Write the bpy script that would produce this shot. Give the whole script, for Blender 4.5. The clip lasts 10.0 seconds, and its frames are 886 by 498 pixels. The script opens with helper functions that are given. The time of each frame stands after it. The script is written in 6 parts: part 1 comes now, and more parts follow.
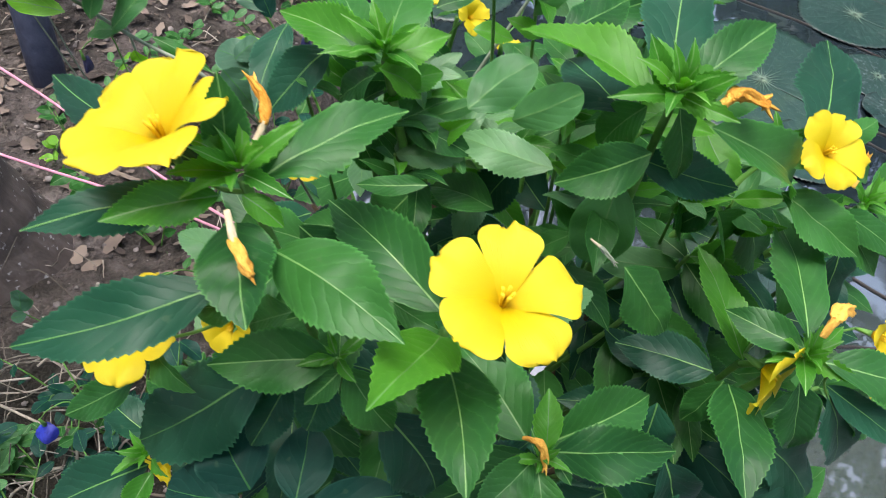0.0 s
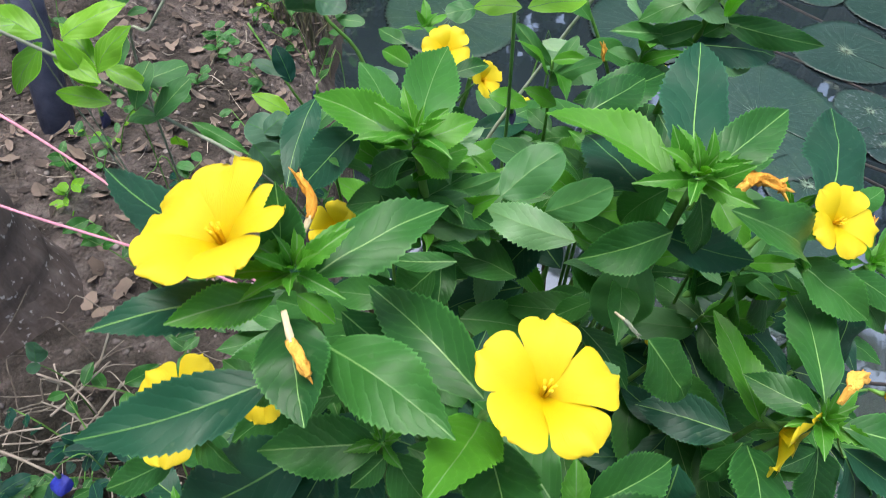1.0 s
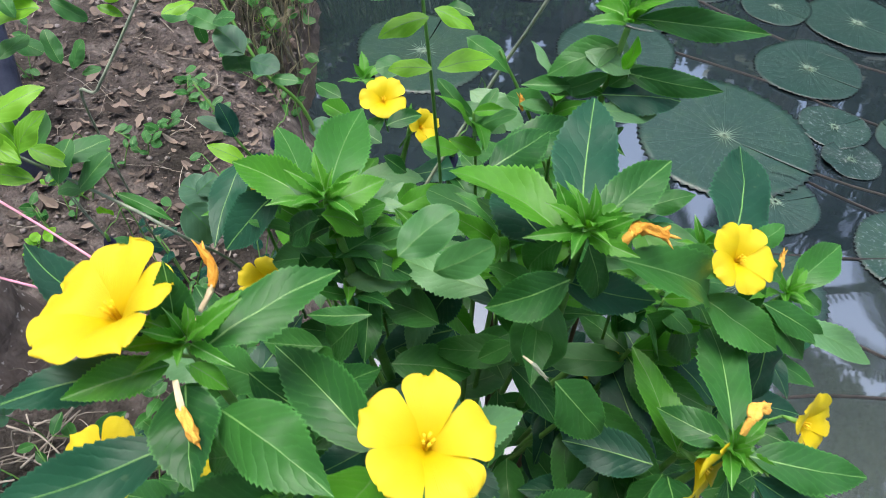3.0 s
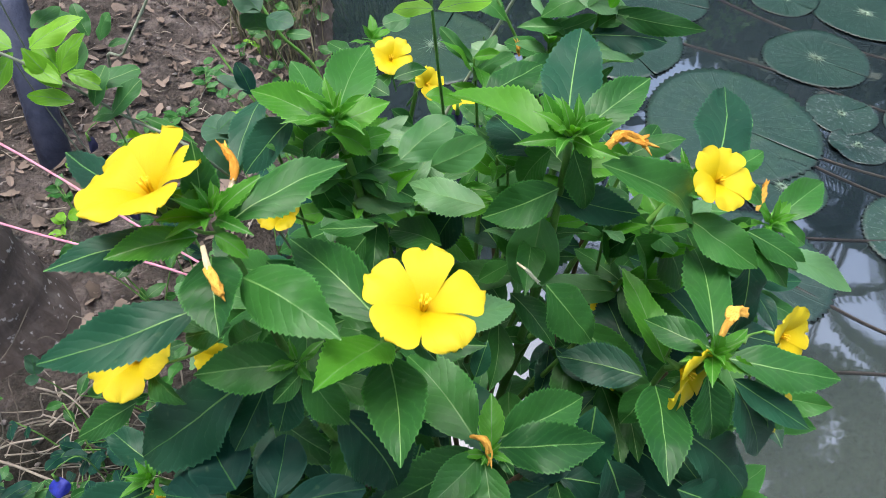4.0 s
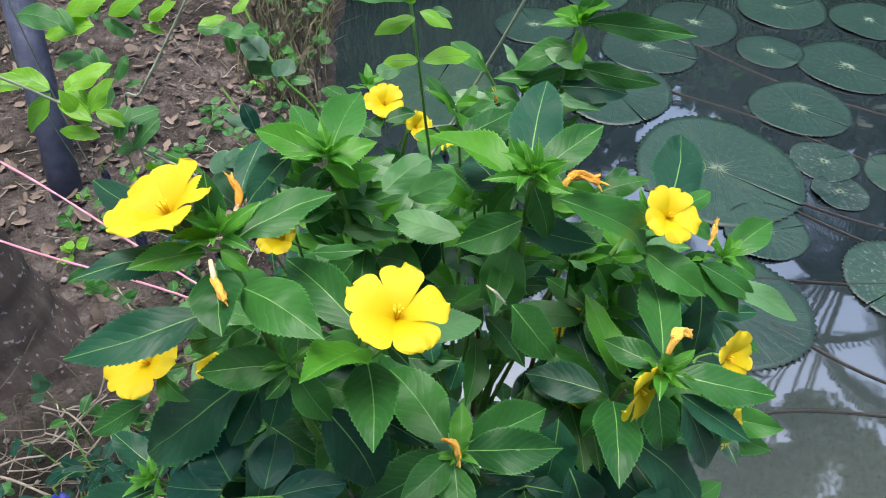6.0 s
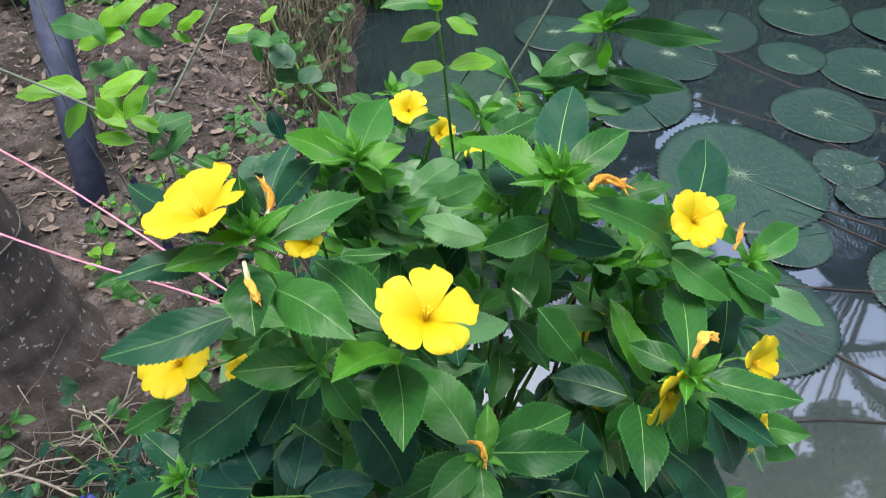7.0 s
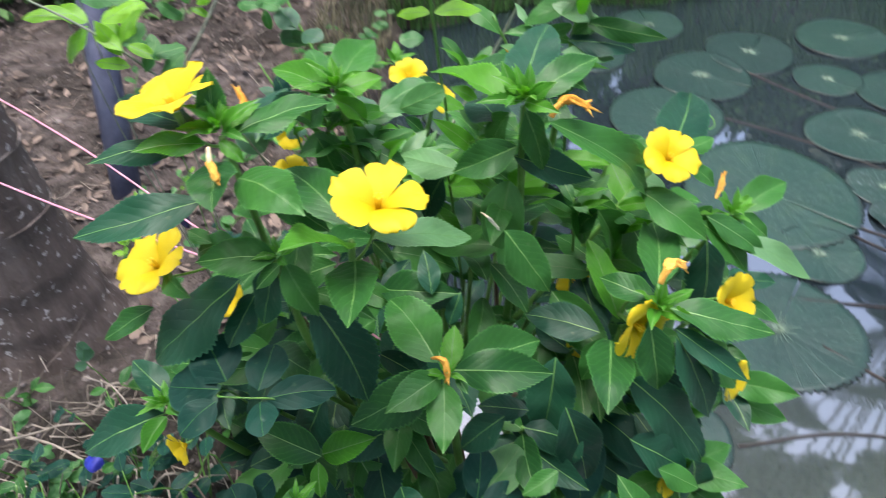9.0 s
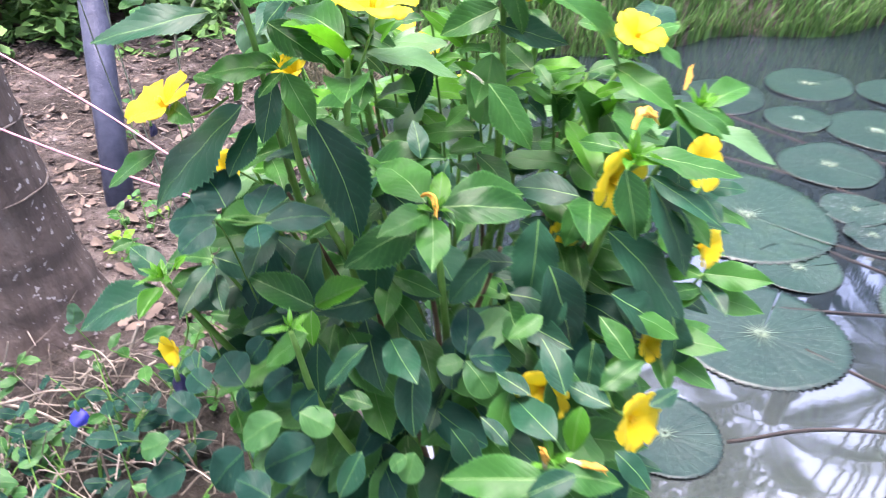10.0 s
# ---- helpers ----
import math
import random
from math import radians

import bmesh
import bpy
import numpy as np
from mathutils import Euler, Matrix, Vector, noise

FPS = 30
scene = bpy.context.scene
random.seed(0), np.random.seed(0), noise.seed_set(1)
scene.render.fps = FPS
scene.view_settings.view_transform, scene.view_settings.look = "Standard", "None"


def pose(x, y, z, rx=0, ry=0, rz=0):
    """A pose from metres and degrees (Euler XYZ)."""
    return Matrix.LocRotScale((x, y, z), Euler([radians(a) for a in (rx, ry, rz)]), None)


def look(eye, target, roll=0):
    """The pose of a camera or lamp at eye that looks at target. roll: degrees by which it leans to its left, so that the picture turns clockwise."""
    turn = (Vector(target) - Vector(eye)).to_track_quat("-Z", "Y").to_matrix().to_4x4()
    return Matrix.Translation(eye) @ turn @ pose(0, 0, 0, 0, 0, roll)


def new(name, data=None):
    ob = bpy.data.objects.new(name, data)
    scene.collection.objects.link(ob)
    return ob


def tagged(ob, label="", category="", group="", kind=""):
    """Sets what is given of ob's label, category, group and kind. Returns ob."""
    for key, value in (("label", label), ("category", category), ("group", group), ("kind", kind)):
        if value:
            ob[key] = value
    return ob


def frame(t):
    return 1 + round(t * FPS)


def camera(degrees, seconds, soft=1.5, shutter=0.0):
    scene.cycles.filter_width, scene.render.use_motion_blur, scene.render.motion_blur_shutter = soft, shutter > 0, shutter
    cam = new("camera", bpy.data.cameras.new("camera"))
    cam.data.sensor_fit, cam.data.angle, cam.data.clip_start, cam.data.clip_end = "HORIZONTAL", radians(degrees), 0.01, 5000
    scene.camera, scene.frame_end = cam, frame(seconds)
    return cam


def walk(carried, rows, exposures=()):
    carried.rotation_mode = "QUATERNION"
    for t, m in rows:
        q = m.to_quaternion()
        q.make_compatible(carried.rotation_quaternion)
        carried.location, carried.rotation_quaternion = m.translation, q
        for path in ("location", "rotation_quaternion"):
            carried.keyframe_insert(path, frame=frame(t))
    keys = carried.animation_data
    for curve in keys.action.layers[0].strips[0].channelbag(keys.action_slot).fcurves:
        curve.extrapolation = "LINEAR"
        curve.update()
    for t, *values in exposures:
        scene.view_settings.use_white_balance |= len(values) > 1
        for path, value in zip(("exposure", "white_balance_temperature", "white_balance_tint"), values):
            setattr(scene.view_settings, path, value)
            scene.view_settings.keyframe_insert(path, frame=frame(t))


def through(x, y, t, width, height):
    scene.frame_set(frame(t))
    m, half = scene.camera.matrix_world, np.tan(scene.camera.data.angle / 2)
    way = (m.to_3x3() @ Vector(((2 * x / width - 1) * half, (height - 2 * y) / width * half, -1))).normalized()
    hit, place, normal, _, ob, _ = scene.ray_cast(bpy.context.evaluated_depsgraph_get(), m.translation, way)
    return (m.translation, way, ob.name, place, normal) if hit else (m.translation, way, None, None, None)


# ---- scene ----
cam = camera(64.0, 10.0, 0.5, 0.5)
PATH = [
    (0.0, -0.0002, -0.0093, 0.9601, 36.36, -2.13, 1.73),
    (0.5, -0.0133, -0.0078, 0.9749, 37.16, -2.39, 2.19),
    (1.0, -0.0180, 0.0011, 0.9846, 38.56, -2.07, 1.10),
    (1.5, -0.0132, 0.0100, 0.9930, 38.87, -2.42, 0.09),
    (2.0, -0.0102, 0.0194, 1.0020, 39.94, -2.12, -1.01),
    (2.5, 0.0035, 0.0155, 1.0102, 40.66, -2.33, -1.11),
    (2.7, 0.0131, 0.0108, 1.0120, 40.54, -1.46, -1.28),
    (3.8, 0.0326, -0.0462, 1.0021, 40.62, -0.37, -0.51),
    (4.0, 0.0313, -0.0616, 1.0018, 41.18, 0.22, -0.53),
    (4.5, 0.0357, -0.0810, 1.0099, 41.84, -0.53, 0.22),
    (5.0, 0.0383, -0.1012, 1.0221, 42.85, -0.92, 1.35),
    (5.5, 0.0428, -0.1044, 1.0328, 44.26, -0.37, 0.40),
    (5.7, 0.0464, -0.1045, 1.0328, 44.23, -0.81, -0.06),
    (6.8, 0.0394, -0.1070, 1.0393, 45.32, 0.82, 1.49),
    (7.0, 0.0397, -0.1102, 1.0355, 45.06, 0.46, 1.30),
    (7.5, 0.0394, -0.1198, 1.0250, 44.54, 0.74, 1.42),
    (8.0, 0.0524, -0.1268, 1.0110, 44.11, 0.90, 1.78),
    (8.5, 0.0851, -0.1267, 1.0074, 44.29, 1.13, 0.14),
    (8.8, 0.0870, -0.1445, 1.0004, 45.00, 0.91, 2.49),
    (9.0, 0.0884, -0.1692, 0.9887, 48.11, 1.62, 4.76),
    (9.3, 0.0850, -0.1953, 0.9508, 52.98, 1.59, 7.78),
    (9.5, 0.0948, -0.2214, 0.9206, 54.33, 2.87, 7.95),
    (9.7, 0.0935, -0.2366, 0.8903, 53.51, 3.34, 5.75),
    (10.0, 0.0941, -0.2911, 0.8817, 54.60, 1.12, 3.79),
]
EXPOSURE = 2.0
walk(cam, [(t, pose(*p)) for t, *p in PATH], [(0.0, EXPOSURE, 6500, 10), (8.6, EXPOSURE, 6500, 10), (9.0, EXPOSURE + 0.25, 6500, 14), (9.3, EXPOSURE + 0.55, 6500, 12), (9.6, EXPOSURE + 0.75, 6500, 14), (10.0, EXPOSURE + 1.25, 6600, 28)])

# ---- daylight: bright overcast sky, soft sun ----
world = bpy.data.worlds.new("overcast_sky")
scene.world = world
world.use_nodes = True
wn = world.node_tree.nodes
sky = wn.new("ShaderNodeTexSky")
sky.sky_type, sky.sun_disc = "NISHITA", False
sky.sun_elevation, sky.sun_rotation = radians(83), radians(-72)
sky.air_density, sky.dust_density, sky.ozone_density = 1.0, 4.0, 1.0
world.node_tree.links.new(sky.outputs["Color"], wn["Background"].inputs["Color"])
wn["Background"].inputs["Strength"].default_value = 0.15
sun_data = bpy.data.lights.new("sun", "SUN")
sun_data.energy, sun_data.angle, sun_data.color = 1.0, radians(38), (0.97, 0.985, 1.0)
sun = new("sun", sun_data)
sun.matrix_world = look((-0.6, 0.5, 6.0), (0.0, 0.3, 0.4))


# ---- materials ----
def material(name, rough=0.5, spec=0.5):
    m = bpy.data.materials.new(name)
    m.use_nodes = True
    b = m.node_tree.nodes["Principled BSDF"]
    b.inputs["Roughness"].default_value = rough
    b.inputs["Specular IOR Level"].default_value = spec
    return m, m.node_tree.nodes, m.node_tree.links, b


def ramp(nodes, links, source, stops):
    r = nodes.new("ShaderNodeValToRGB")
    e = r.color_ramp.elements
    while len(e) < len(stops):
        e.new(0.5)
    for s, (p, c) in zip(e, stops):
        s.position, s.color = p, (*c, 1)
    links.new(source, r.inputs["Fac"])
    return r.outputs["Color"]


def noise_tex(nodes, links, scale, detail=4, vector=None, rough=0.55):
    n = nodes.new("ShaderNodeTexNoise")
    n.inputs["Scale"].default_value, n.inputs["Detail"].default_value = scale, detail
    n.inputs["Roughness"].default_value = rough
    if vector is None:
        vector = nodes.new("ShaderNodeTexCoord").outputs["Object"]
    links.new(vector, n.inputs["Vector"])
    return n.outputs["Fac"]


def maths(nodes, links, op, a, b=None):
    n = nodes.new("ShaderNodeMath")
    n.operation = op
    for i, v in enumerate((a, b)):
        if v is None:
            continue
        if isinstance(v, (int, float)):
            n.inputs[i].default_value = v
        else:
            links.new(v, n.inputs[i])
    return n.outputs[0]


def mixed(nodes, links, fac, a, b, blend="MIX"):
    n = nodes.new("ShaderNodeMix")
    n.data_type, n.blend_type = "RGBA", blend
    for slot, v in ((0, fac), (6, a), (7, b)):
        if isinstance(v, (int, float)):
            n.inputs[slot].default_value = v
        elif isinstance(v, tuple):
            n.inputs[slot].default_value = (*v, 1)
        else:
            links.new(v, n.inputs[slot])
    return n.outputs[2]


def bumped(nodes, links, shader, height, strength, distance=0.001):
    b = nodes.new("ShaderNodeBump")
    b.inputs["Strength"].default_value, b.inputs["Distance"].default_value = strength, distance
    links.new(height, b.inputs["Height"])
    links.new(b.outputs["Normal"], shader.inputs["Normal"])


def leaf_material(name, dark, light, veins=3.6, rough=0.40, through=0.24, spec=0.24, slant=0.55):
    """Leaf blade: random tint leaf by leaf, mottling, side veins pressed in, light passing through."""
    m, nodes, links, b = material(name, rough, spec)
    info = nodes.new("ShaderNodeObjectInfo")
    uv = nodes.new("ShaderNodeTexCoord").outputs["UV"]
    sep = nodes.new("ShaderNodeSeparateXYZ")
    links.new(uv, sep.inputs[0])
    side = maths(nodes, links, "ABSOLUTE", maths(nodes, links, "SUBTRACT", sep.outputs[0], 0.5))
    along = maths(nodes, links, "SUBTRACT", sep.outputs[1], maths(nodes, links, "MULTIPLY", side, slant))
    wob = noise_tex(nodes, links, 5, 3, uv)
    along = maths(nodes, links, "ADD", along, maths(nodes, links, "MULTIPLY", wob, 0.09))
    wave = maths(nodes, links, "SINE", maths(nodes, links, "MULTIPLY", along, veins * 6.283))
    line = maths(nodes, links, "POWER", maths(nodes, links, "ABSOLUTE", wave), 0.35)
    coarse = noise_tex(nodes, links, 35, 3)
    fine = noise_tex(nodes, links, 260, 3)
    chance = maths(nodes, links, "FRACT", maths(nodes, links, "ADD", info.outputs["Random"], nodes.new("ShaderNodeNewGeometry").outputs["Random Per Island"]))
    tint = maths(nodes, links, "ADD", maths(nodes, links, "MULTIPLY", chance, 0.55), maths(nodes, links, "MULTIPLY", coarse, 0.45))
    col = ramp(nodes, links, tint, [(0.15, dark), (0.85, light)])
    vein = maths(nodes, links, "POWER", maths(nodes, links, "SUBTRACT", 1.0, line), 1.6)
    col = mixed(nodes, links, maths(nodes, links, "MULTIPLY", vein, 0.20), col, tuple(min(1, c * 1.5 + 0.016) for c in light))
    scuff = ramp(nodes, links, noise_tex(nodes, links, 150, 2), [(0.70, (0, 0, 0)), (0.76, (1, 1, 1))])
    col = mixed(nodes, links, maths(nodes, links, "MULTIPLY", scuff, 0.22), col, (0.10, 0.15, 0.08))
    col = mixed(nodes, links, maths(nodes, links, "MULTIPLY", fine, 0.25), col, tuple(c * 0.6 for c in dark))
    rim = ramp(nodes, links, side, [(0.455, (0, 0, 0)), (0.5, (1, 1, 1))])
    col = mixed(nodes, links, maths(nodes, links, "MULTIPLY", rim, 0.45), col, tuple(min(1, c * 1.7 + 0.02) for c in light))
    links.new(col, b.inputs["Base Color"])
    height = maths(nodes, links, "ADD", maths(nodes, links, "MULTIPLY", line, 1.0), maths(nodes, links, "MULTIPLY", fine, 0.35))
    bumped(nodes, links, b, height, 0.20, 0.001)
    tr = nodes.new("ShaderNodeBsdfTranslucent")
    lit = mixed(nodes, links, 1.0, col, (0.9, 1.0, 0.35), "MULTIPLY")
    hs = nodes.new("ShaderNodeHueSaturation")
    hs.inputs["Value"].default_value = 1.9
    links.new(lit, hs.inputs["Color"])
    links.new(hs.outputs[0], tr.inputs["Color"])
    mx = nodes.new("ShaderNodeMixShader")
    mx.inputs[0].default_value = through
    links.new(b.outputs[0], mx.inputs[1])
    links.new(tr.outputs[0], mx.inputs[2])
    links.new(mx.outputs[0], nodes["Material Output"].inputs["Surface"])
    return m


def plain(name, dark, light, scale=40, rough=0.6, spec=0.4, bump=0.3, detail=5, distance=0.002, island=False):
    m, nodes, links, b = material(name, rough, spec)
    n = noise_tex(nodes, links, scale, detail)
    chance = nodes.new("ShaderNodeNewGeometry").outputs["Random Per Island"] if island else nodes.new("ShaderNodeObjectInfo").outputs["Random"]
    f = maths(nodes, links, "ADD", maths(nodes, links, "MULTIPLY", n, 0.45 if island else 0.7), maths(nodes, links, "MULTIPLY", chance, 0.55 if island else 0.3))
    links.new(ramp(nodes, links, f, [(0.3, dark), (0.75, light)]), b.inputs["Base Color"])
    bumped(nodes, links, b, noise_tex(nodes, links, scale * 4, 4), bump, distance)
    return m


LEAF = leaf_material("dark_green_leaf", (0.008, 0.056, 0.014), (0.040, 0.162, 0.027), 4.4, 0.43, 0.28, 0.24)
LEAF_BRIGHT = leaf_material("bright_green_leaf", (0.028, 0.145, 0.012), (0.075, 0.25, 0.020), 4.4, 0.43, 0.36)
# Darker copy of the leaf green, mostly carrying the crown's shade in its colour.
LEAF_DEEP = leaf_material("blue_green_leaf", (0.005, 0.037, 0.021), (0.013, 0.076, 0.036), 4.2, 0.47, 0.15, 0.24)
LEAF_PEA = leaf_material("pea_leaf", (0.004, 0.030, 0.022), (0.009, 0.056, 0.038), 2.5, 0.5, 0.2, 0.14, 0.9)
LEAF_SOFT = leaf_material("soft_green_leaf", (0.025, 0.11, 0.03), (0.055, 0.18, 0.05), 2.5, 0.5, 0.35, 0.35, 0.9)
LEAF_LIME = leaf_material("lime_shoot_leaf", (0.09, 0.26, 0.012), (0.18, 0.40, 0.025), 2.5, 0.45, 0.4, 0.35, 0.9)
LEAF_GREY = leaf_material("grey_green_leaf", (0.028, 0.085, 0.050), (0.065, 0.15, 0.092), 2.5, 0.5, 0.3, 0.3, 0.9)
# Pale undersides, and blades whose whitish sky sheen is put into the colour.
LEAF_PALE = leaf_material("pale_leaf_underside_and_sheen", (0.05, 0.14, 0.055), (0.105, 0.235, 0.095), 4.4, 0.42, 0.25, 0.4)
RIB = plain("leaf_rib", (0.07, 0.19, 0.04), (0.13, 0.28, 0.065), 60, 0.5)
STEM = plain("green_stem", (0.05, 0.15, 0.02), (0.12, 0.27, 0.05), 60, 0.55)
STALK = plain("dark_lily_stalk", (0.014, 0.012, 0.012), (0.038, 0.032, 0.029), 60, 0.6, 0.25)
STEM_OLD = plain("brown_stem", (0.05, 0.032, 0.018), (0.12, 0.08, 0.045), 60, 0.75)
TWIG = plain("grey_twig", (0.13, 0.16, 0.11), (0.28, 0.32, 0.24), 80, 0.8)
STRAW = plain("dry_straw", (0.09, 0.075, 0.06), (0.34, 0.30, 0.25), 50, 0.85, island=True)
WILT = plain("withered_petal", (0.48, 0.20, 0.02), (0.80, 0.46, 0.09), 220, 0.8, 0.2, 0.7)
WILT_PALE = plain("withered_tube", (0.42, 0.34, 0.20), (0.66, 0.58, 0.42), 160, 0.7, 0.3, 0.5)
BLUE = plain("blue_petal", (0.004, 0.008, 0.14), (0.03, 0.05, 0.46), 120, 0.5)
INDIGO = plain("folded_indigo_petal", (0.004, 0.004, 0.02), (0.015, 0.015, 0.07), 120, 0.5)
STRING = plain("pink_string", (0.42, 0.15, 0.22), (0.62, 0.28, 0.36), 150, 0.6)
PIPE = plain("dark_blue_pipe", (0.014, 0.019, 0.044), (0.085, 0.095, 0.145), 34, 0.5, 0.45, 0.8)
LITTER = plain("dead_leaf", (0.030, 0.022, 0.018), (0.20, 0.155, 0.125), 25, 0.9, island=True)
PEBBLE = plain("soil_crumb", (0.05, 0.041, 0.038), (0.24, 0.21, 0.195), 90, 0.95, island=True)


def petal_material():
    m, nodes, links, b = material("yellow_petal", 0.5, 0.25)
    uv = nodes.new("ShaderNodeTexCoord").outputs["UV"]
    sep = nodes.new("ShaderNodeSeparateXYZ")
    links.new(uv, sep.inputs[0])
    col = ramp(nodes, links, sep.outputs[1], [(0.0, (0.56, 0.34, 0.0)), (0.18, (0.65, 0.48, 0.003)), (0.42, (0.66, 0.52, 0.010)), (1.0, (0.70, 0.57, 0.028))])
    st = nodes.new("ShaderNodeMapping")
    st.inputs["Scale"].default_value = (60, 2, 1)
    links.new(uv, st.inputs["Vector"])
    streak = noise_tex(nodes, links, 1.0, 3, st.outputs[0])
    col = mixed(nodes, links, maths(nodes, links, "MULTIPLY", streak, 0.30), col, (0.58, 0.40, 0.0))
    links.new(col, b.inputs["Base Color"])
    bumped(nodes, links, b, streak, 0.35, 0.001)
    tr = nodes.new("ShaderNodeBsdfTranslucent")
    links.new(col, tr.inputs["Color"])
    mx = nodes.new("ShaderNodeMixShader")
    mx.inputs[0].default_value = 0.35
    links.new(b.outputs[0], mx.inputs[1])
    links.new(tr.outputs[0], mx.inputs[2])
    links.new(mx.outputs[0], nodes["Material Output"].inputs["Surface"])
    return m


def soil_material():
    m, nodes, links, b = material("damp_soil", 0.9, 0.25)
    big, mid, fine = noise_tex(nodes, links, 3.5, 4), noise_tex(nodes, links, 22, 5), noise_tex(nodes, links, 120, 5)
    col = ramp(nodes, links, mid, [(0.30, (0.050, 0.041, 0.037)), (0.5, (0.155, 0.128, 0.116)), (0.68, (0.31, 0.26, 0.24))])
    col = mixed(nodes, links, ramp(nodes, links, big, [(0.4, (0, 0, 0)), (0.65, (1, 1, 1))]), col, (0.040, 0.034, 0.027))
    col = mixed(nodes, links, maths(nodes, links, "MULTIPLY", fine, 0.5), col, (0.045, 0.036, 0.031))
    # Soil colour darkened in one spot for dark litter and shade under weeds.
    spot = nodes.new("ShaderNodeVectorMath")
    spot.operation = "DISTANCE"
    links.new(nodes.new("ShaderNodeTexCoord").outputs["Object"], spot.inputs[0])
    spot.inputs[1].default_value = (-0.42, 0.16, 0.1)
    litter_shade = ramp(nodes, links, maths(nodes, links, "ADD", spot.outputs["Value"], maths(nodes, links, "MULTIPLY", mid, 0.3)), [(0.38, (1, 1, 1)), (0.58, (0, 0, 0))])
    col = mixed(nodes, links, maths(nodes, links, "MULTIPLY", litter_shade, 0.85), col, (0.030, 0.027, 0.020))
    links.new(col, b.inputs["Base Color"])
    bumped(nodes, links, b, maths(nodes, links, "ADD", mid, maths(nodes, links, "MULTIPLY", fine, 0.9)), 1.0, 0.035)
    return m


def water_material():
    m, nodes, links, b = material("murky_pond_water", 0.03, 0.5)
    deep = ramp(nodes, links, noise_tex(nodes, links, 1.2, 3), [(0.3, (0.008, 0.014, 0.018)), (0.7, (0.018, 0.028, 0.032))])
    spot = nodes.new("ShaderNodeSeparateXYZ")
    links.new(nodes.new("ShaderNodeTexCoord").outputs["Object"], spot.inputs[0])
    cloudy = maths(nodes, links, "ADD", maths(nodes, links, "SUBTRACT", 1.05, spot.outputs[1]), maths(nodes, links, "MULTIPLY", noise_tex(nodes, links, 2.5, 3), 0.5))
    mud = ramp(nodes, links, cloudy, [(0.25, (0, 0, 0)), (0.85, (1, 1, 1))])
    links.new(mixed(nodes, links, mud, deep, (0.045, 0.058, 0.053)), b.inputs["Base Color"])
    b.inputs["IOR"].default_value = 2.5
    co = nodes.new("ShaderNodeMapping")
    co.inputs["Scale"].default_value = (1.0, 2.2, 1.0)
    co.inputs["Rotation"].default_value = (0, 0, 0.5)
    links.new(nodes.new("ShaderNodeTexCoord").outputs["Object"], co.inputs["Vector"])
    bumped(nodes, links, b, noise_tex(nodes, links, 9, 2, co.outputs[0]), 0.014, 0.01)
    return m


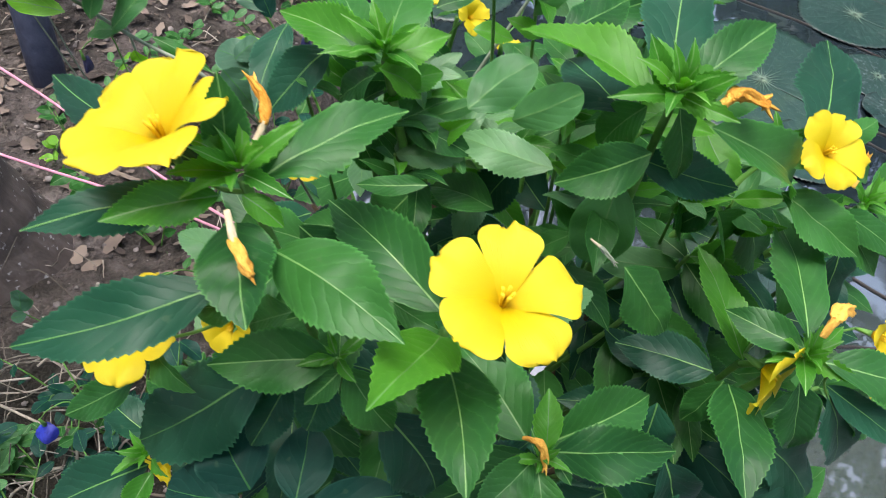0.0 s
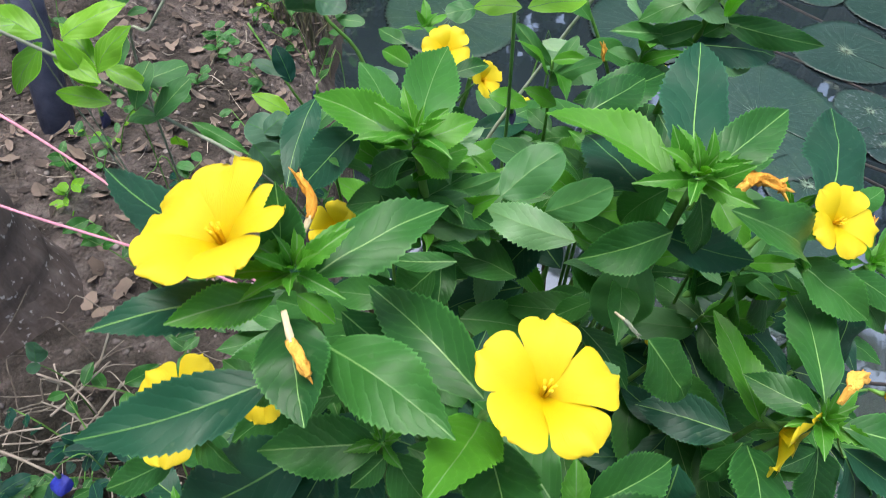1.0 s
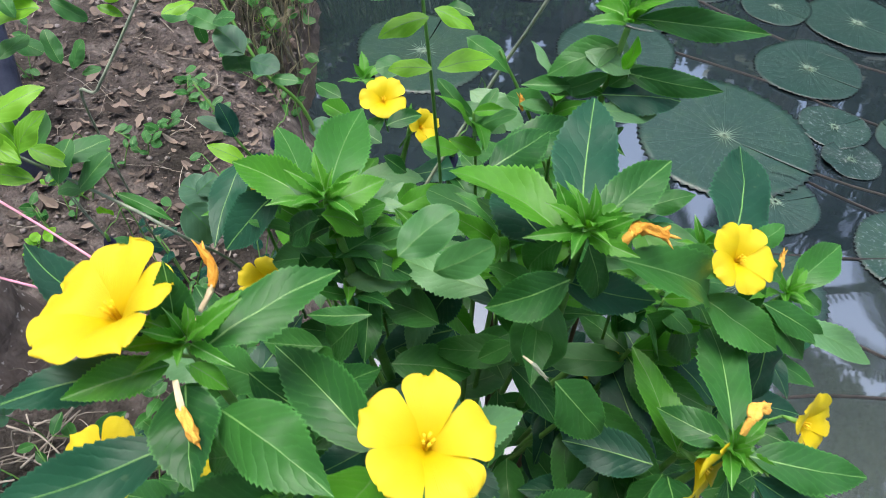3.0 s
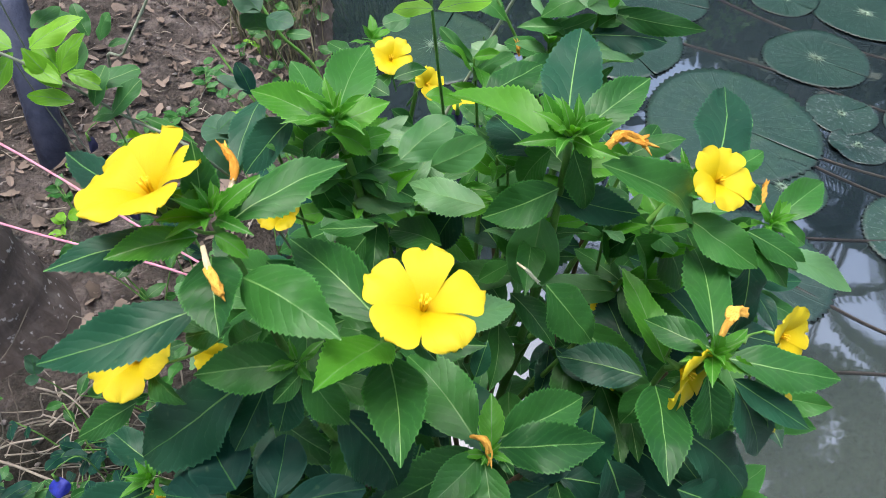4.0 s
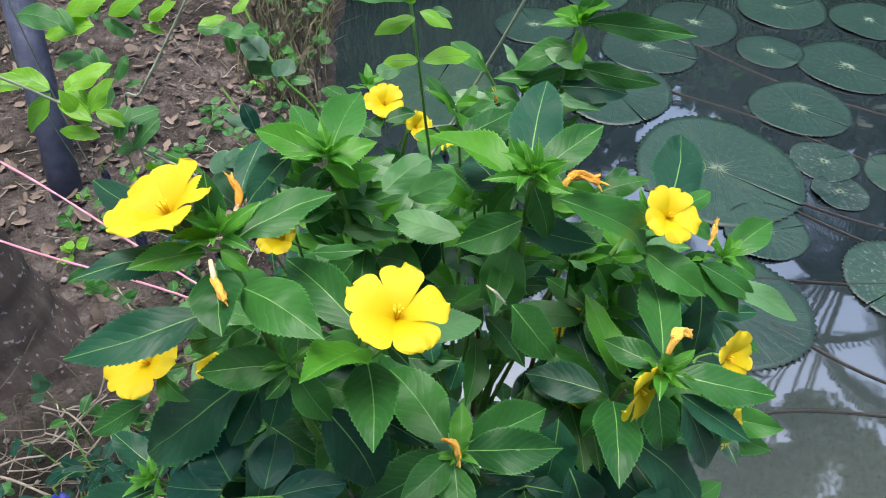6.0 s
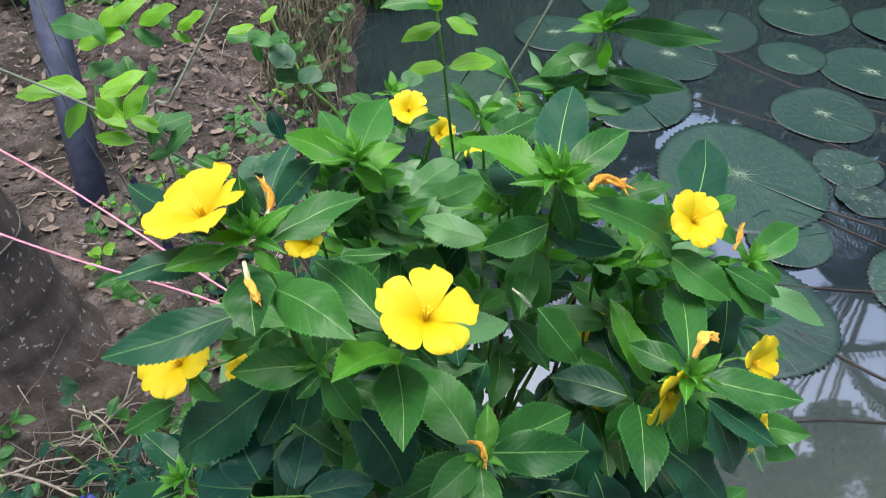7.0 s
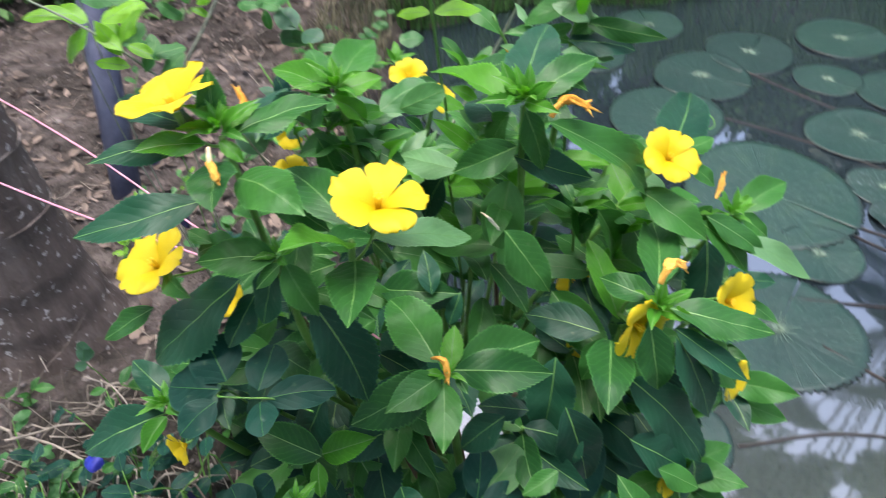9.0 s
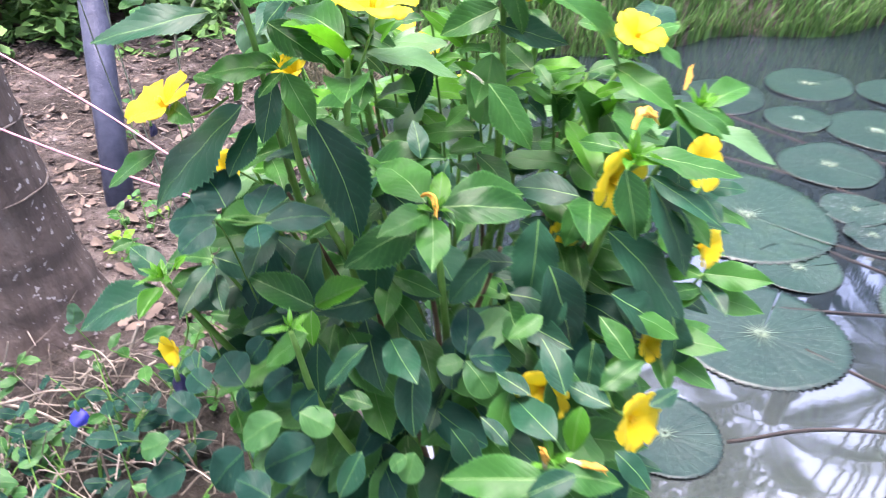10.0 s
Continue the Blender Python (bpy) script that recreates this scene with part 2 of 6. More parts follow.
def pad_material(name="lily_pad_green", silt=0.36):
    m, nodes, links, b = material(name, 0.45, 0.35)
    b.inputs["Coat Weight"].default_value, b.inputs["Coat Roughness"].default_value = 0.12, 0.25
    uv = nodes.new("ShaderNodeTexCoord").outputs["UV"]
    sep = nodes.new("ShaderNodeSeparateXYZ")
    links.new(uv, sep.inputs[0])
    info = nodes.new("ShaderNodeObjectInfo")
    wave = maths(nodes, links, "ABSOLUTE", maths(nodes, links, "SINE", maths(nodes, links, "MULTIPLY", sep.outputs[0], 3.1416 * 22)))
    vein = ramp(nodes, links, wave, [(0.0, (1, 1, 1)), (0.16, (0, 0, 0))])
    fade = ramp(nodes, links, sep.outputs[1], [(0.0, (1, 1, 1)), (0.10, (0.55, 0.55, 0.55)), (0.30, (0.12, 0.12, 0.12)), (0.9, (0.02, 0.02, 0.02))])
    f = maths(nodes, links, "MULTIPLY", vein, fade)
    f = maths(nodes, links, "MAXIMUM", f, ramp(nodes, links, sep.outputs[1], [(0.0, (0.8, 0.8, 0.8)), (0.06, (0, 0, 0))]))
    mott = noise_tex(nodes, links, 18, 5)
    t = maths(nodes, links, "ADD", maths(nodes, links, "MULTIPLY", mott, 0.6), maths(nodes, links, "MULTIPLY", info.outputs["Random"], 0.4))
    col = ramp(nodes, links, t, [(0.2, (0.005, 0.020, 0.019)), (0.6, (0.010, 0.036, 0.028)), (0.9, (0.027, 0.060, 0.031))])
    spots = ramp(nodes, links, noise_tex(nodes, links, 55, 3), [(0.70, (0, 0, 0)), (0.76, (1, 1, 1))])
    col = mixed(nodes, links, maths(nodes, links, "MULTIPLY", spots, 0.3), col, (0.05, 0.05, 0.03))
    col = mixed(nodes, links, f, col, (0.085, 0.14, 0.10))
    rim = ramp(nodes, links, sep.outputs[1], [(0.955, (0, 0, 0)), (0.995, (0.6, 0.6, 0.6))])
    col = mixed(nodes, links, rim, col, (0.012, 0.014, 0.016))
    dust = ramp(nodes, links, noise_tex(nodes, links, 95, 6, None, 0.75), [(0.56, (0, 0, 0)), (0.70, (1, 1, 1))])
    patch = ramp(nodes, links, noise_tex(nodes, links, 7, 3), [(0.42 - 0.3 * (silt > 0.5), (0.05, 0.05, 0.05)), (0.68 - 0.3 * (silt > 0.5), (1, 1, 1))])
    col = mixed(nodes, links, maths(nodes, links, "MULTIPLY", maths(nodes, links, "MULTIPLY", dust, patch), silt), col, (0.12 + 0.10 * (silt > 0.5), 0.15 + 0.09 * (silt > 0.5), 0.14 + 0.12 * (silt > 0.5)))
    links.new(col, b.inputs["Base Color"])
    bumped(nodes, links, b, maths(nodes, links, "ADD", mott, maths(nodes, links, "ADD", maths(nodes, links, "MULTIPLY", vein, 0.14), maths(nodes, links, "MULTIPLY", dust, 0.25))), 0.7, 0.006)
    return m


def bark_material():
    m, nodes, links, b = material("palm_bark", 0.85, 0.25)
    o = nodes.new("ShaderNodeTexCoord").outputs["Object"]
    mp = nodes.new("ShaderNodeMapping")
    mp.inputs["Scale"].default_value = (14, 14, 3.0)
    links.new(o, mp.inputs["Vector"])
    grain, fine = noise_tex(nodes, links, 2.2, 6, mp.outputs[0], 0.65), noise_tex(nodes, links, 90, 5)
    col = ramp(nodes, links, grain, [(0.28, (0.050, 0.040, 0.036)), (0.5, (0.098, 0.078, 0.069)), (0.75, (0.18, 0.148, 0.132))])
    lichen = ramp(nodes, links, noise_tex(nodes, links, 85, 2, None, 0.5), [(0.63, (0, 0, 0)), (0.68, (1, 1, 1))])
    col = mixed(nodes, links, maths(nodes, links, "MULTIPLY", lichen, 0.75), col, (0.46, 0.44, 0.43))
    col = mixed(nodes, links, maths(nodes, links, "MULTIPLY", fine, 0.4), col, (0.07, 0.055, 0.05))
    links.new(col, b.inputs["Base Color"])
    bumped(nodes, links, b, maths(nodes, links, "ADD", grain, maths(nodes, links, "MULTIPLY", fine, 0.7)), 0.8, 0.006)
    return m


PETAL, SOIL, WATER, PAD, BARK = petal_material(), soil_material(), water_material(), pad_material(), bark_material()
PAD_SILT = pad_material("silted_lily_pad", 0.9)
GRASS = plain("bank_grass", (0.03, 0.095, 0.018), (0.10, 0.23, 0.05), 6, 0.6, island=True)
RING = plain("leaf_scar", (0.13, 0.105, 0.09), (0.34, 0.29, 0.26), 70, 0.9)
FAR_LEAF = plain("shade_tree_leaf", (0.010, 0.028, 0.010), (0.035, 0.075, 0.022), 3, 0.6, island=True)
DRY_GRASS = plain("dry_bank_grass", (0.025, 0.035, 0.014), (0.17, 0.15, 0.09), 6, 0.7, island=True)
VEIN = plain("pale_vein", (0.09, 0.14, 0.10), (0.20, 0.28, 0.21), 60, 0.5)
STAMEN = plain("orange_stamen", (0.70, 0.42, 0.0), (0.80, 0.56, 0.02), 100, 0.6)


# ---- mesh helpers ----
def mesh_of(name, verts, faces, mats, uvs=None, slots=None, smooth=True):
    me = bpy.data.meshes.new(name)
    me.from_pydata([tuple(v) for v in verts], [], faces)
    for m in mats:
        me.materials.append(m)
    if uvs is not None:
        layer = me.uv_layers.new(name="UVMap")
        flat = np.array([uvs[l.vertex_index] for l in me.loops], dtype=float).ravel()
        layer.data.foreach_set("uv", flat)
    if slots is not None:
        me.polygons.foreach_set("material_index", slots)
    if smooth:
        me.polygons.foreach_set("use_smooth", [True] * len(me.polygons))
    me.update()
    return me


def part(name, me, parent, matrix=None, label=""):
    ob = new(name, me)
    ob.parent = parent
    if matrix is not None:
        ob.matrix_basis = matrix
    if label:
        ob["label"] = label
    return ob


def thing(name, place, label, category, group="", kind=""):
    ob = new(name)
    ob.matrix_basis = Matrix.Translation(place)
    ob.empty_display_size = 0.02
    return tagged(ob, label, category, group, kind)


def spline(points, n=8):
    """A smooth line through points, n steps a span."""
    p = [Vector(q) for q in points]
    p = [p[0] * 2 - p[1]] + p + [p[-1] * 2 - p[-2]]
    out = []
    for i in range(1, len(p) - 2):
        for k in range(n):
            u = k / n
            out.append(0.5 * ((2 * p[i]) + (p[i + 1] - p[i - 1]) * u + (2 * p[i - 1] - 5 * p[i] + 4 * p[i + 1] - p[i + 2]) * u * u + (3 * p[i] - p[i - 1] - 3 * p[i + 1] + p[i + 2]) * u ** 3))
    return out + [p[-2]]


def tube(points, r0, r1, sides=7, verts=None, faces=None, lumps=0.0):
    """A tapered round rod along points, added to verts and faces."""
    verts = [] if verts is None else verts
    faces = [] if faces is None else faces
    start = len(verts)
    ref = Vector((0.31, 0.17, 0.93))
    n = len(points)
    for i, p in enumerate(points):
        d = (Vector(points[min(i + 1, n - 1)]) - Vector(points[max(i - 1, 0)])).normalized()
        a = d.cross(ref).normalized()
        if a.length < 0.1:
            a = d.cross(Vector((1, 0, 0))).normalized()
        b = d.cross(a)
        r = r0 + (r1 - r0) * i / max(1, n - 1)
        if lumps:
            r *= 1 + lumps * noise.noise(Vector(p) * 90)
        for k in range(sides):
            q = 2 * math.pi * k / sides
            verts.append(Vector(p) + (a * math.cos(q) + b * math.sin(q)) * r)
    for i in range(n - 1):
        for k in range(sides):
            j = (k + 1) % sides
            faces.append((start + i * sides + k, start + i * sides + j, start + (i + 1) * sides + j, start + (i + 1) * sides + k))
    faces.append(tuple(start + k for k in range(sides))[::-1])
    faces.append(tuple(start + (n - 1) * sides + k for k in range(sides)))
    return verts, faces


def rod(name, points, r0, r1, mat, parent=None, place=(0, 0, 0), steps=6, sides=7, lumps=0.0):
    line = [q - Vector(place) for q in spline(points, steps)]
    v, f = tube(line, r0, r1, sides, lumps=lumps)
    me = mesh_of(name, v, f, [mat])
    if parent is None:
        return new(name, me)
    return part(name, me, parent)


# ---- the ground and the pond ----
WATER_Z = -0.20
SHORE = [(-0.55, 3.3), (-0.33, 2.5), (-0.30, 1.95), (-0.27, 1.45), (-0.17, 0.95), (-0.02, 0.55), (0.16, 0.27), (0.36, -0.02), (0.62, -0.5), (1.0, -1.6)]


def shore_x(y):
    if y >= SHORE[0][1]:
        return SHORE[0][0] - (y - SHORE[0][1]) * 0.1
    for (x0, y0), (x1, y1) in zip(SHORE, SHORE[1:]):
        if y1 <= y <= y0:
            return x0 + (x1 - x0) * (y0 - y) / (y0 - y1)
    return SHORE[-1][0] + (SHORE[-1][1] - y) * 0.4


def far_y(x):
    return 2.78 + 0.28 * (x - 0.8) + 0.06 * math.sin(x * 7)


def soil_z(x, y):
    """Height of the banks and of the pond's bed."""
    near = (shore_x(y) - x) * 0.83 + 0.03 * noise.noise(Vector((x * 5, y * 5, 0.3)))
    far = (y - far_y(x)) * 0.95 + 0.04 * noise.noise(Vector((x * 4, y * 4, 2.3)))
    d = max(near, far)
    if d < 0:
        z = max(-0.55, -0.2 + d * 0.9)
    else:
        z = -0.2 + 0.27 * (1 - math.exp(-d / 0.09)) + 0.05 * min(1.0, d / 0.8)
    if far > near and far > 0:
        z += 0.10 * min(1.0, far / 0.5)
    rough = 0.014 * noise.fractal(Vector((x * 9, y * 9, 0)), 1.0, 2.0, 4) + 0.006 * noise.noise(Vector((x * 45, y * 45, 5)))
    return z + (rough if d > -0.1 else 0.0)


def axis(centre, step, near, far):
    """Grid lines: fine steps near the centre, growing outwards."""
    out, s, x = [centre], step, 0.0
    while x < far:
        x += s
        if x > near:
            s *= 1.28
        out += [centre + x, centre - x]
    return sorted(out)


def build_ground():
    xs, ys = axis(-0.35, 0.022, 1.1, 300), axis(1.0, 0.022, 1.4, 300)
    verts = [(x, y, soil_z(x, y)) for y in ys for x in xs]
    n = len(xs)
    faces = [(j * n + i, j * n + i + 1, (j + 1) * n + i + 1, (j + 1) * n + i) for j in range(len(ys) - 1) for i in range(n - 1)]
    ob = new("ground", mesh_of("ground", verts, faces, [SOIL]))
    tagged(ob, "damp grey-brown soil bank sloping into a pond", "ground", kind="structure")


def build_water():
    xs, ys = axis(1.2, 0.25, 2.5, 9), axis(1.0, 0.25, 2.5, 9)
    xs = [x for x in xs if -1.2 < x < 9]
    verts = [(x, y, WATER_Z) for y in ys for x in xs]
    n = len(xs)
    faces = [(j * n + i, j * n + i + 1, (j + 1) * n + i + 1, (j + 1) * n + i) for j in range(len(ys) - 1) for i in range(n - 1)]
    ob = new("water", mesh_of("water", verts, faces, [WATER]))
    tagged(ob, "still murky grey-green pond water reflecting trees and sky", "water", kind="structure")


build_ground()
build_water()


# ---- palm trunk, pipe and strings on the bank ----
def build_trunk():
    place = (-0.665, 0.58, 0.02)
    trunk = thing("palm_tree", place, "grey-brown ringed palm trunk with pale lichen spots", "palm tree")
    verts, faces, rows, sides = [], [], 150, 40
    rings = [0.16, 0.235, 0.33, 0.435, 0.55, 0.67, 0.80, 0.94, 1.09, 1.25, 1.42, 1.60, 1.79, 2.0, 2.2, 2.4]
    for i in range(rows + 1):
        z = -0.1 + 2.7 * (i / rows) ** 1.15
        r = 0.088 + 0.075 * math.exp(-max(0, z) / 0.10) - 0.006 * z
        for q in rings:
            r += 0.0035 * math.exp(-((z - q) / 0.012) ** 2) - 0.0025 * math.exp(-((z - q + 0.022) / 0.012) ** 2)
        for k in range(sides):
            a = 2 * math.pi * k / sides
            rr = r + 0.004 * noise.noise(Vector((math.cos(a) * 2, math.sin(a) * 2, z * 4)))
            rr += 0.006 * math.exp(-max(0, z) / 0.08) * math.sin(a * 7 + 1)
            verts.append((rr * math.cos(a) - 0.02 * z, rr * math.sin(a) + 0.02 * z, z))
    for i in range(rows):
        for k in range(sides):
            j = (k + 1) % sides
            faces.append((i * sides + k, i * sides + j, (i + 1) * sides + j, (i + 1) * sides + k))
    part("trunk", mesh_of("trunk", verts, faces, [BARK]), trunk)
    for q in rings[2:9]:
        v, f = [], []
        pts = []
        for k in range(33):
            a = -2.6 + 5.2 * k / 32 - 0.9
            rr = 0.0895 + 0.075 * math.exp(-q / 0.10) - 0.006 * q + 0.002 * noise.noise(Vector((a * 3, q * 9, 1)))
            pts.append(Vector((rr * math.cos(a) - 0.02 * q, rr * math.sin(a) + 0.02 * q, q + 0.004 * noise.noise(Vector((a * 2, q, 7))))))
        tube(pts, 0.0014, 0.0014, 5, v, f, 0.9)
        part("leaf_scar_ring", mesh_of("leaf_scar_ring", v, f, [RING]), trunk)


def build_pipe():
    place = (-0.695, 0.935, soil_z(-0.695, 0.935) - 0.06)
    p = thing("pipe", place, "dark blue-black plastic pipe standing in the soil", "pipe")
    v, f = [], []
    tube([Vector((0.0, 0.0, 0.0)), Vector((-0.05, 0.19, 0.3)), Vector((-0.10, 0.385, 0.6)), Vector((-0.22, 0.84, 1.3))], 0.030, 0.030, 24, v, f)
    part("tube", mesh_of("tube", v, f, [PIPE]), p)


def build_strings():
    a = rod("string", [(-0.60, 0.50, 0.625), (-0.575, 0.545, 0.60), (-0.40, 0.484, 0.538), (-0.20, 0.385, 0.470), (-0.02, 0.30, 0.43)], 0.0013, 0.0013, STRING, steps=10, sides=6, lumps=0.2)
    tagged(a, "thin pink plastic string tied from palm trunk to shrub", "string", "strings")
    b = rod("string", [(-0.76, 0.50, 0.598), (-0.68, 0.478, 0.582), (-0.60, 0.462, 0.556), (-0.40, 0.417, 0.50), (-0.20, 0.384, 0.443), (-0.02, 0.30, 0.40)], 0.0013, 0.0013, STRING, steps=10, sides=6, lumps=0.2)
    tagged(b, "thin pink plastic string tied from palm trunk to shrub", "string", "strings")


build_trunk()
build_pipe()
build_strings()


# ---- water lilies ----
def lily_pad(x, y, r, turn, lift=0.0, silted=False):
    rng = random.Random(int((x * 37 + y * 91) * 1000))
    verts, uvs, faces, rings, sides = [(0, 0, 0.0)], [(0.0, 0.0)], [], 12, 132
    wave = [rng.uniform(0, 6.3) for _ in range(4)]
    for i in range(1, rings + 1):
        s = i / rings
        for k in range(sides):
            u = k / (sides - 1)
            a = 0.014 + (2 * math.pi - 0.028) * u
            rr = r * s * (1 + 0.03 * math.sin(2 * a + wave[0]) + 0.02 * math.sin(3 * a + wave[1]))
            if i == rings:
                rr *= 1.0 + (0.022 if k % 2 else -0.016) * rng.uniform(0.6, 1.4)
            notch = math.exp(-min(u, 1 - u) * 30)
            z = 0.0015 + 0.0012 * math.sin(5 * a + wave[2]) * s * s + 0.0018 * abs(math.sin(a * 11)) * s * (1.1 - s)
            z += (0.005 * max(0, math.sin(2 * a + wave[3])) * s ** 5) + 0.004 * notch * s
            if i == rings:
                z += 0.0012 * math.sin(k * 1.9) * rng.uniform(0.3, 1.2)
            verts.append((rr * math.cos(a), rr * math.sin(a), z))
            uvs.append((u, s))
    for k in range(sides - 1):
        faces.append((0, 1 + k, 2 + k))
    for i in range(rings - 1):
        for k in range(sides - 1):
            b = 1 + i * sides + k
            faces.append((b, b + sides, b + sides + 1, b + 1))
    ob = thing("lily_pad", (0, 0, 0), "grey silt-speckled water lily leaf floating on the pond" if silted else "round green water lily leaf with toothed edge floating on pond", "lily pad", "lily pads on the pond")
    ob.matrix_basis = pose(x, y, WATER_Z + 0.0004 + lift * 0.2, 0, 0, turn)
    blade = part("blade", mesh_of("blade", verts, faces, [PAD_SILT if silted else PAD], uvs), ob)
    mod = blade.modifiers.new("thickness", "SOLIDIFY")
    mod.thickness, mod.offset = 0.0007, 1
    vv, ff = [], []
    for k in range(22):
        a = 0.14 + (2 * math.pi - 0.28) * k / 21
        reach = r * rng.uniform(0.12, 0.3)
        tube([Vector((math.cos(a) * s, math.sin(a) * s, 0.006)) for s in (0.004, reach * 0.5, reach)], 0.0013, 0.0003, 4, vv, ff)
    part("leaf_centre", mesh_of("leaf_centre", vv, ff, [VEIN]), ob, None, "pale star where the veins meet")


for x, y, r, turn, lift in [
        (0.805, 1.42, 0.232, 318, 0.004), (1.135, 1.715, 0.149, 318, 0.003), 
        (0.745, 2.065, 0.165, 330, 0.005), (0.94, 2.24, 0.155, 60, 0.002), (0.37, 2.21, 0.135, 110, 0.004), (0.585, 1.80, 0.178, 290, 0.004)]:
    lily_pad(x, y, r, turn, lift)
for x, y, r, turn, lift in [
        (1.15, 2.05, 0.108, 310, 0.003), (1.375, 1.955, 0.160, 315, 0.006), (1.29, 2.36, 0.160, 20, 0.0), (1.575, 2.27, 0.135, 300, 0.005),
        (1.30, 1.395, 0.095, 130, 0.0), (0.70, 0.925, 0.178, 60, 0.0), (0.435, 0.63, 0.105, 200, 0.0)]:
    lily_pad(x, y, r, turn, lift)
for x, y, r, turn, lift in [(0.015, 1.80, 0.195, 70, 0.0), (0.62, 2.46, 0.13, 100, 0.0), (1.72, 1.90, 0.15, 40, 0.0), (0.86, 1.175, 0.105, 10, 0.006), (1.85, 2.40, 0.15, 150, 0.0)]:
    lily_pad(x, y, r, turn, lift)
for x, y, r, turn in [(1.11, 1.455, 0.090, 20), (1.105, 1.325, 0.072, 200), (1.135, 1.003, 0.138, 210)]:
    lily_pad(x, y, r, turn, 0.004, True)


def lily_stalk(pts, r=0.0035):
    ob = rod("lily_stalk", [(x, y, WATER_Z + 0.0015) for x, y in pts], r, r * 0.8, STALK, steps=8, sides=6)
    tagged(ob, "long brown lily stalk lying on the pond surface", "stalk", "lily stalks")


lily_stalk([(0.87, 1.36), (1.0, 1.22), (1.25, 1.02), (1.6, 0.72)])
lily_stalk([(0.92, 1.33), (1.1, 1.22), (1.4, 1.10), (1.9, 0.98)])
lily_stalk([(0.66, 1.86), (0.9, 1.72), (1.02, 1.64), (1.3, 1.42), (1.5, 1.36)])
lily_stalk([(0.90, 2.10), (1.05, 1.93), (1.2, 1.80), (1.6, 1.55)])
lily_stalk([(0.78, 0.88), (0.95, 0.74), (1.2, 0.62)])
lily_stalk([(0.75, 1.02), (1.05, 1.0), (1.3, 1.03)])
lily_stalk([(0.55, 0.62), (0.8, 0.66), (1.3, 0.60)])


# ---- leaves, flowers and stems: the kinds ----
def leaf_data(length, width, arch=0.08, fold=0.25, teeth=0.055, widest=0.45, wave=0.02, seed=0, rows=30, curl=0.0, rib=1.0):
    """A leaf along +y with its upper face to +z: toothed blade in two halves with a raised midrib."""
    rng = random.Random(seed)
    ph = rng.uniform(0, 6.28)
    a = rng.uniform(0.66, 0.84) if teeth else 0.60
    b = a * (1 - widest) / widest
    fold *= rng.uniform(0.5, 1.35)
    twist, bend = rng.uniform(-0.22, 0.22), rng.uniform(-0.035, 0.035) * length
    top = (widest ** a) * ((1 - widest) ** b)
    verts, uvs, faces, slots = [], [], [], []
    for i in range(rows + 1):
        s = i / rows
        w = 0.5 * width * ((s ** a) * ((1 - s) ** b) / top)
        bite = teeth * rng.uniform(0.55, 1.25)
        e = w * (1 + (bite if i % 2 else -bite)) if 0 < i < rows else w
        r = min(max(0.0002, 0.011 * width * rib * (1.3 - s)), 0.3 * w + 0.0002)
        e, m = max(e, r * 1.05), max(0.52 * w, r * 1.02)
        y = s * length
        shift = 0.012 * length * (1 if i % 2 else 0)
        zc = arch * length * 4 * s * (1 - s) - curl * length * s * s
        for x, k in ((-e, 0), (-m, 1), (-r, 2), (0.0, 3), (r, 4), (m, 5), (e, 6)):
            f = abs(x) / (0.5 * width)
            z = zc + fold * abs(x) + wave * length * f * f * math.sin(s * 9 + ph + (1.3 if x > 0 else 0))
            z += 0.0028 * width * math.sin(s * 50 - f * 6 + ph) * f * (1.15 - f) + 0.05 * width * noise.noise(Vector((3.2 * x / width + seed, 5 * s, 0.5))) + twist * x * (s - 0.35)
            z -= 0.20 * width * f ** 3 * (0.5 + 0.5 * math.sin(ph + 3 * s))
            if k == 3:
                z += 0.6 * r
            verts.append((x + bend * math.sin(math.pi * s), y + (shift if k in (0, 6) and 0 < i < rows else 0) + 0.10 * abs(x), z))
            uvs.append((0.5 + 0.5 * x / max(e, 1e-5), s))
    for i in range(rows):
        for k in range(6):
            p = i * 7 + k
            faces.append((p, p + 1, p + 8, p + 7))
            slots.append(1 if k in (2, 3) else 0)
    return verts, faces, uvs, slots


def aim(base, tip, roll=0.0, face=None):
    """Pose with +y from base to tip and +z as far up (or towards face) as it goes."""
    y = (Vector(tip) - Vector(base)).normalized()
    up = Vector(face) if face else Vector((0, -0.5, 1.0))
    z = up - y * up.dot(y)
    if z.length < 0.25:
        up = Vector((0.1, -1.0, 0.25))
        z = up - y * up.dot(y)
    z.normalize()
    x = y.cross(z)
    m = Matrix((x, y, z)).transposed().to_4x4()
    return Matrix.Translation(base) @ m @ Matrix.Rotation(radians(roll), 4, "Y")


KINDS = {
    "dark": ([LEAF, RIB], 0.042, 0.41, 0.38), "deep": ([LEAF_DEEP, RIB], 0.045, 0.42, 0.26), "bright": ([LEAF_BRIGHT, RIB], 0.055, 0.41, 0.48),
    "tuft": ([LEAF_BRIGHT, RIB], 0.12, 0.40, 0.45), "pale": ([LEAF_PALE, RIB], 0.055, 0.46, 0.15), "pea": ([LEAF_PEA, LEAF_SOFT], 0.0, 0.46, 0.08), "soft": ([LEAF_SOFT, RIB], 0.0, 0.5, 0.12),
    "grey": ([LEAF_GREY, LEAF_SOFT], 0.0, 0.47, 0.15), "lime": ([LEAF_LIME, RIB], 0.001, 0.44, 0.2),
}
LEAF_NO = [0]


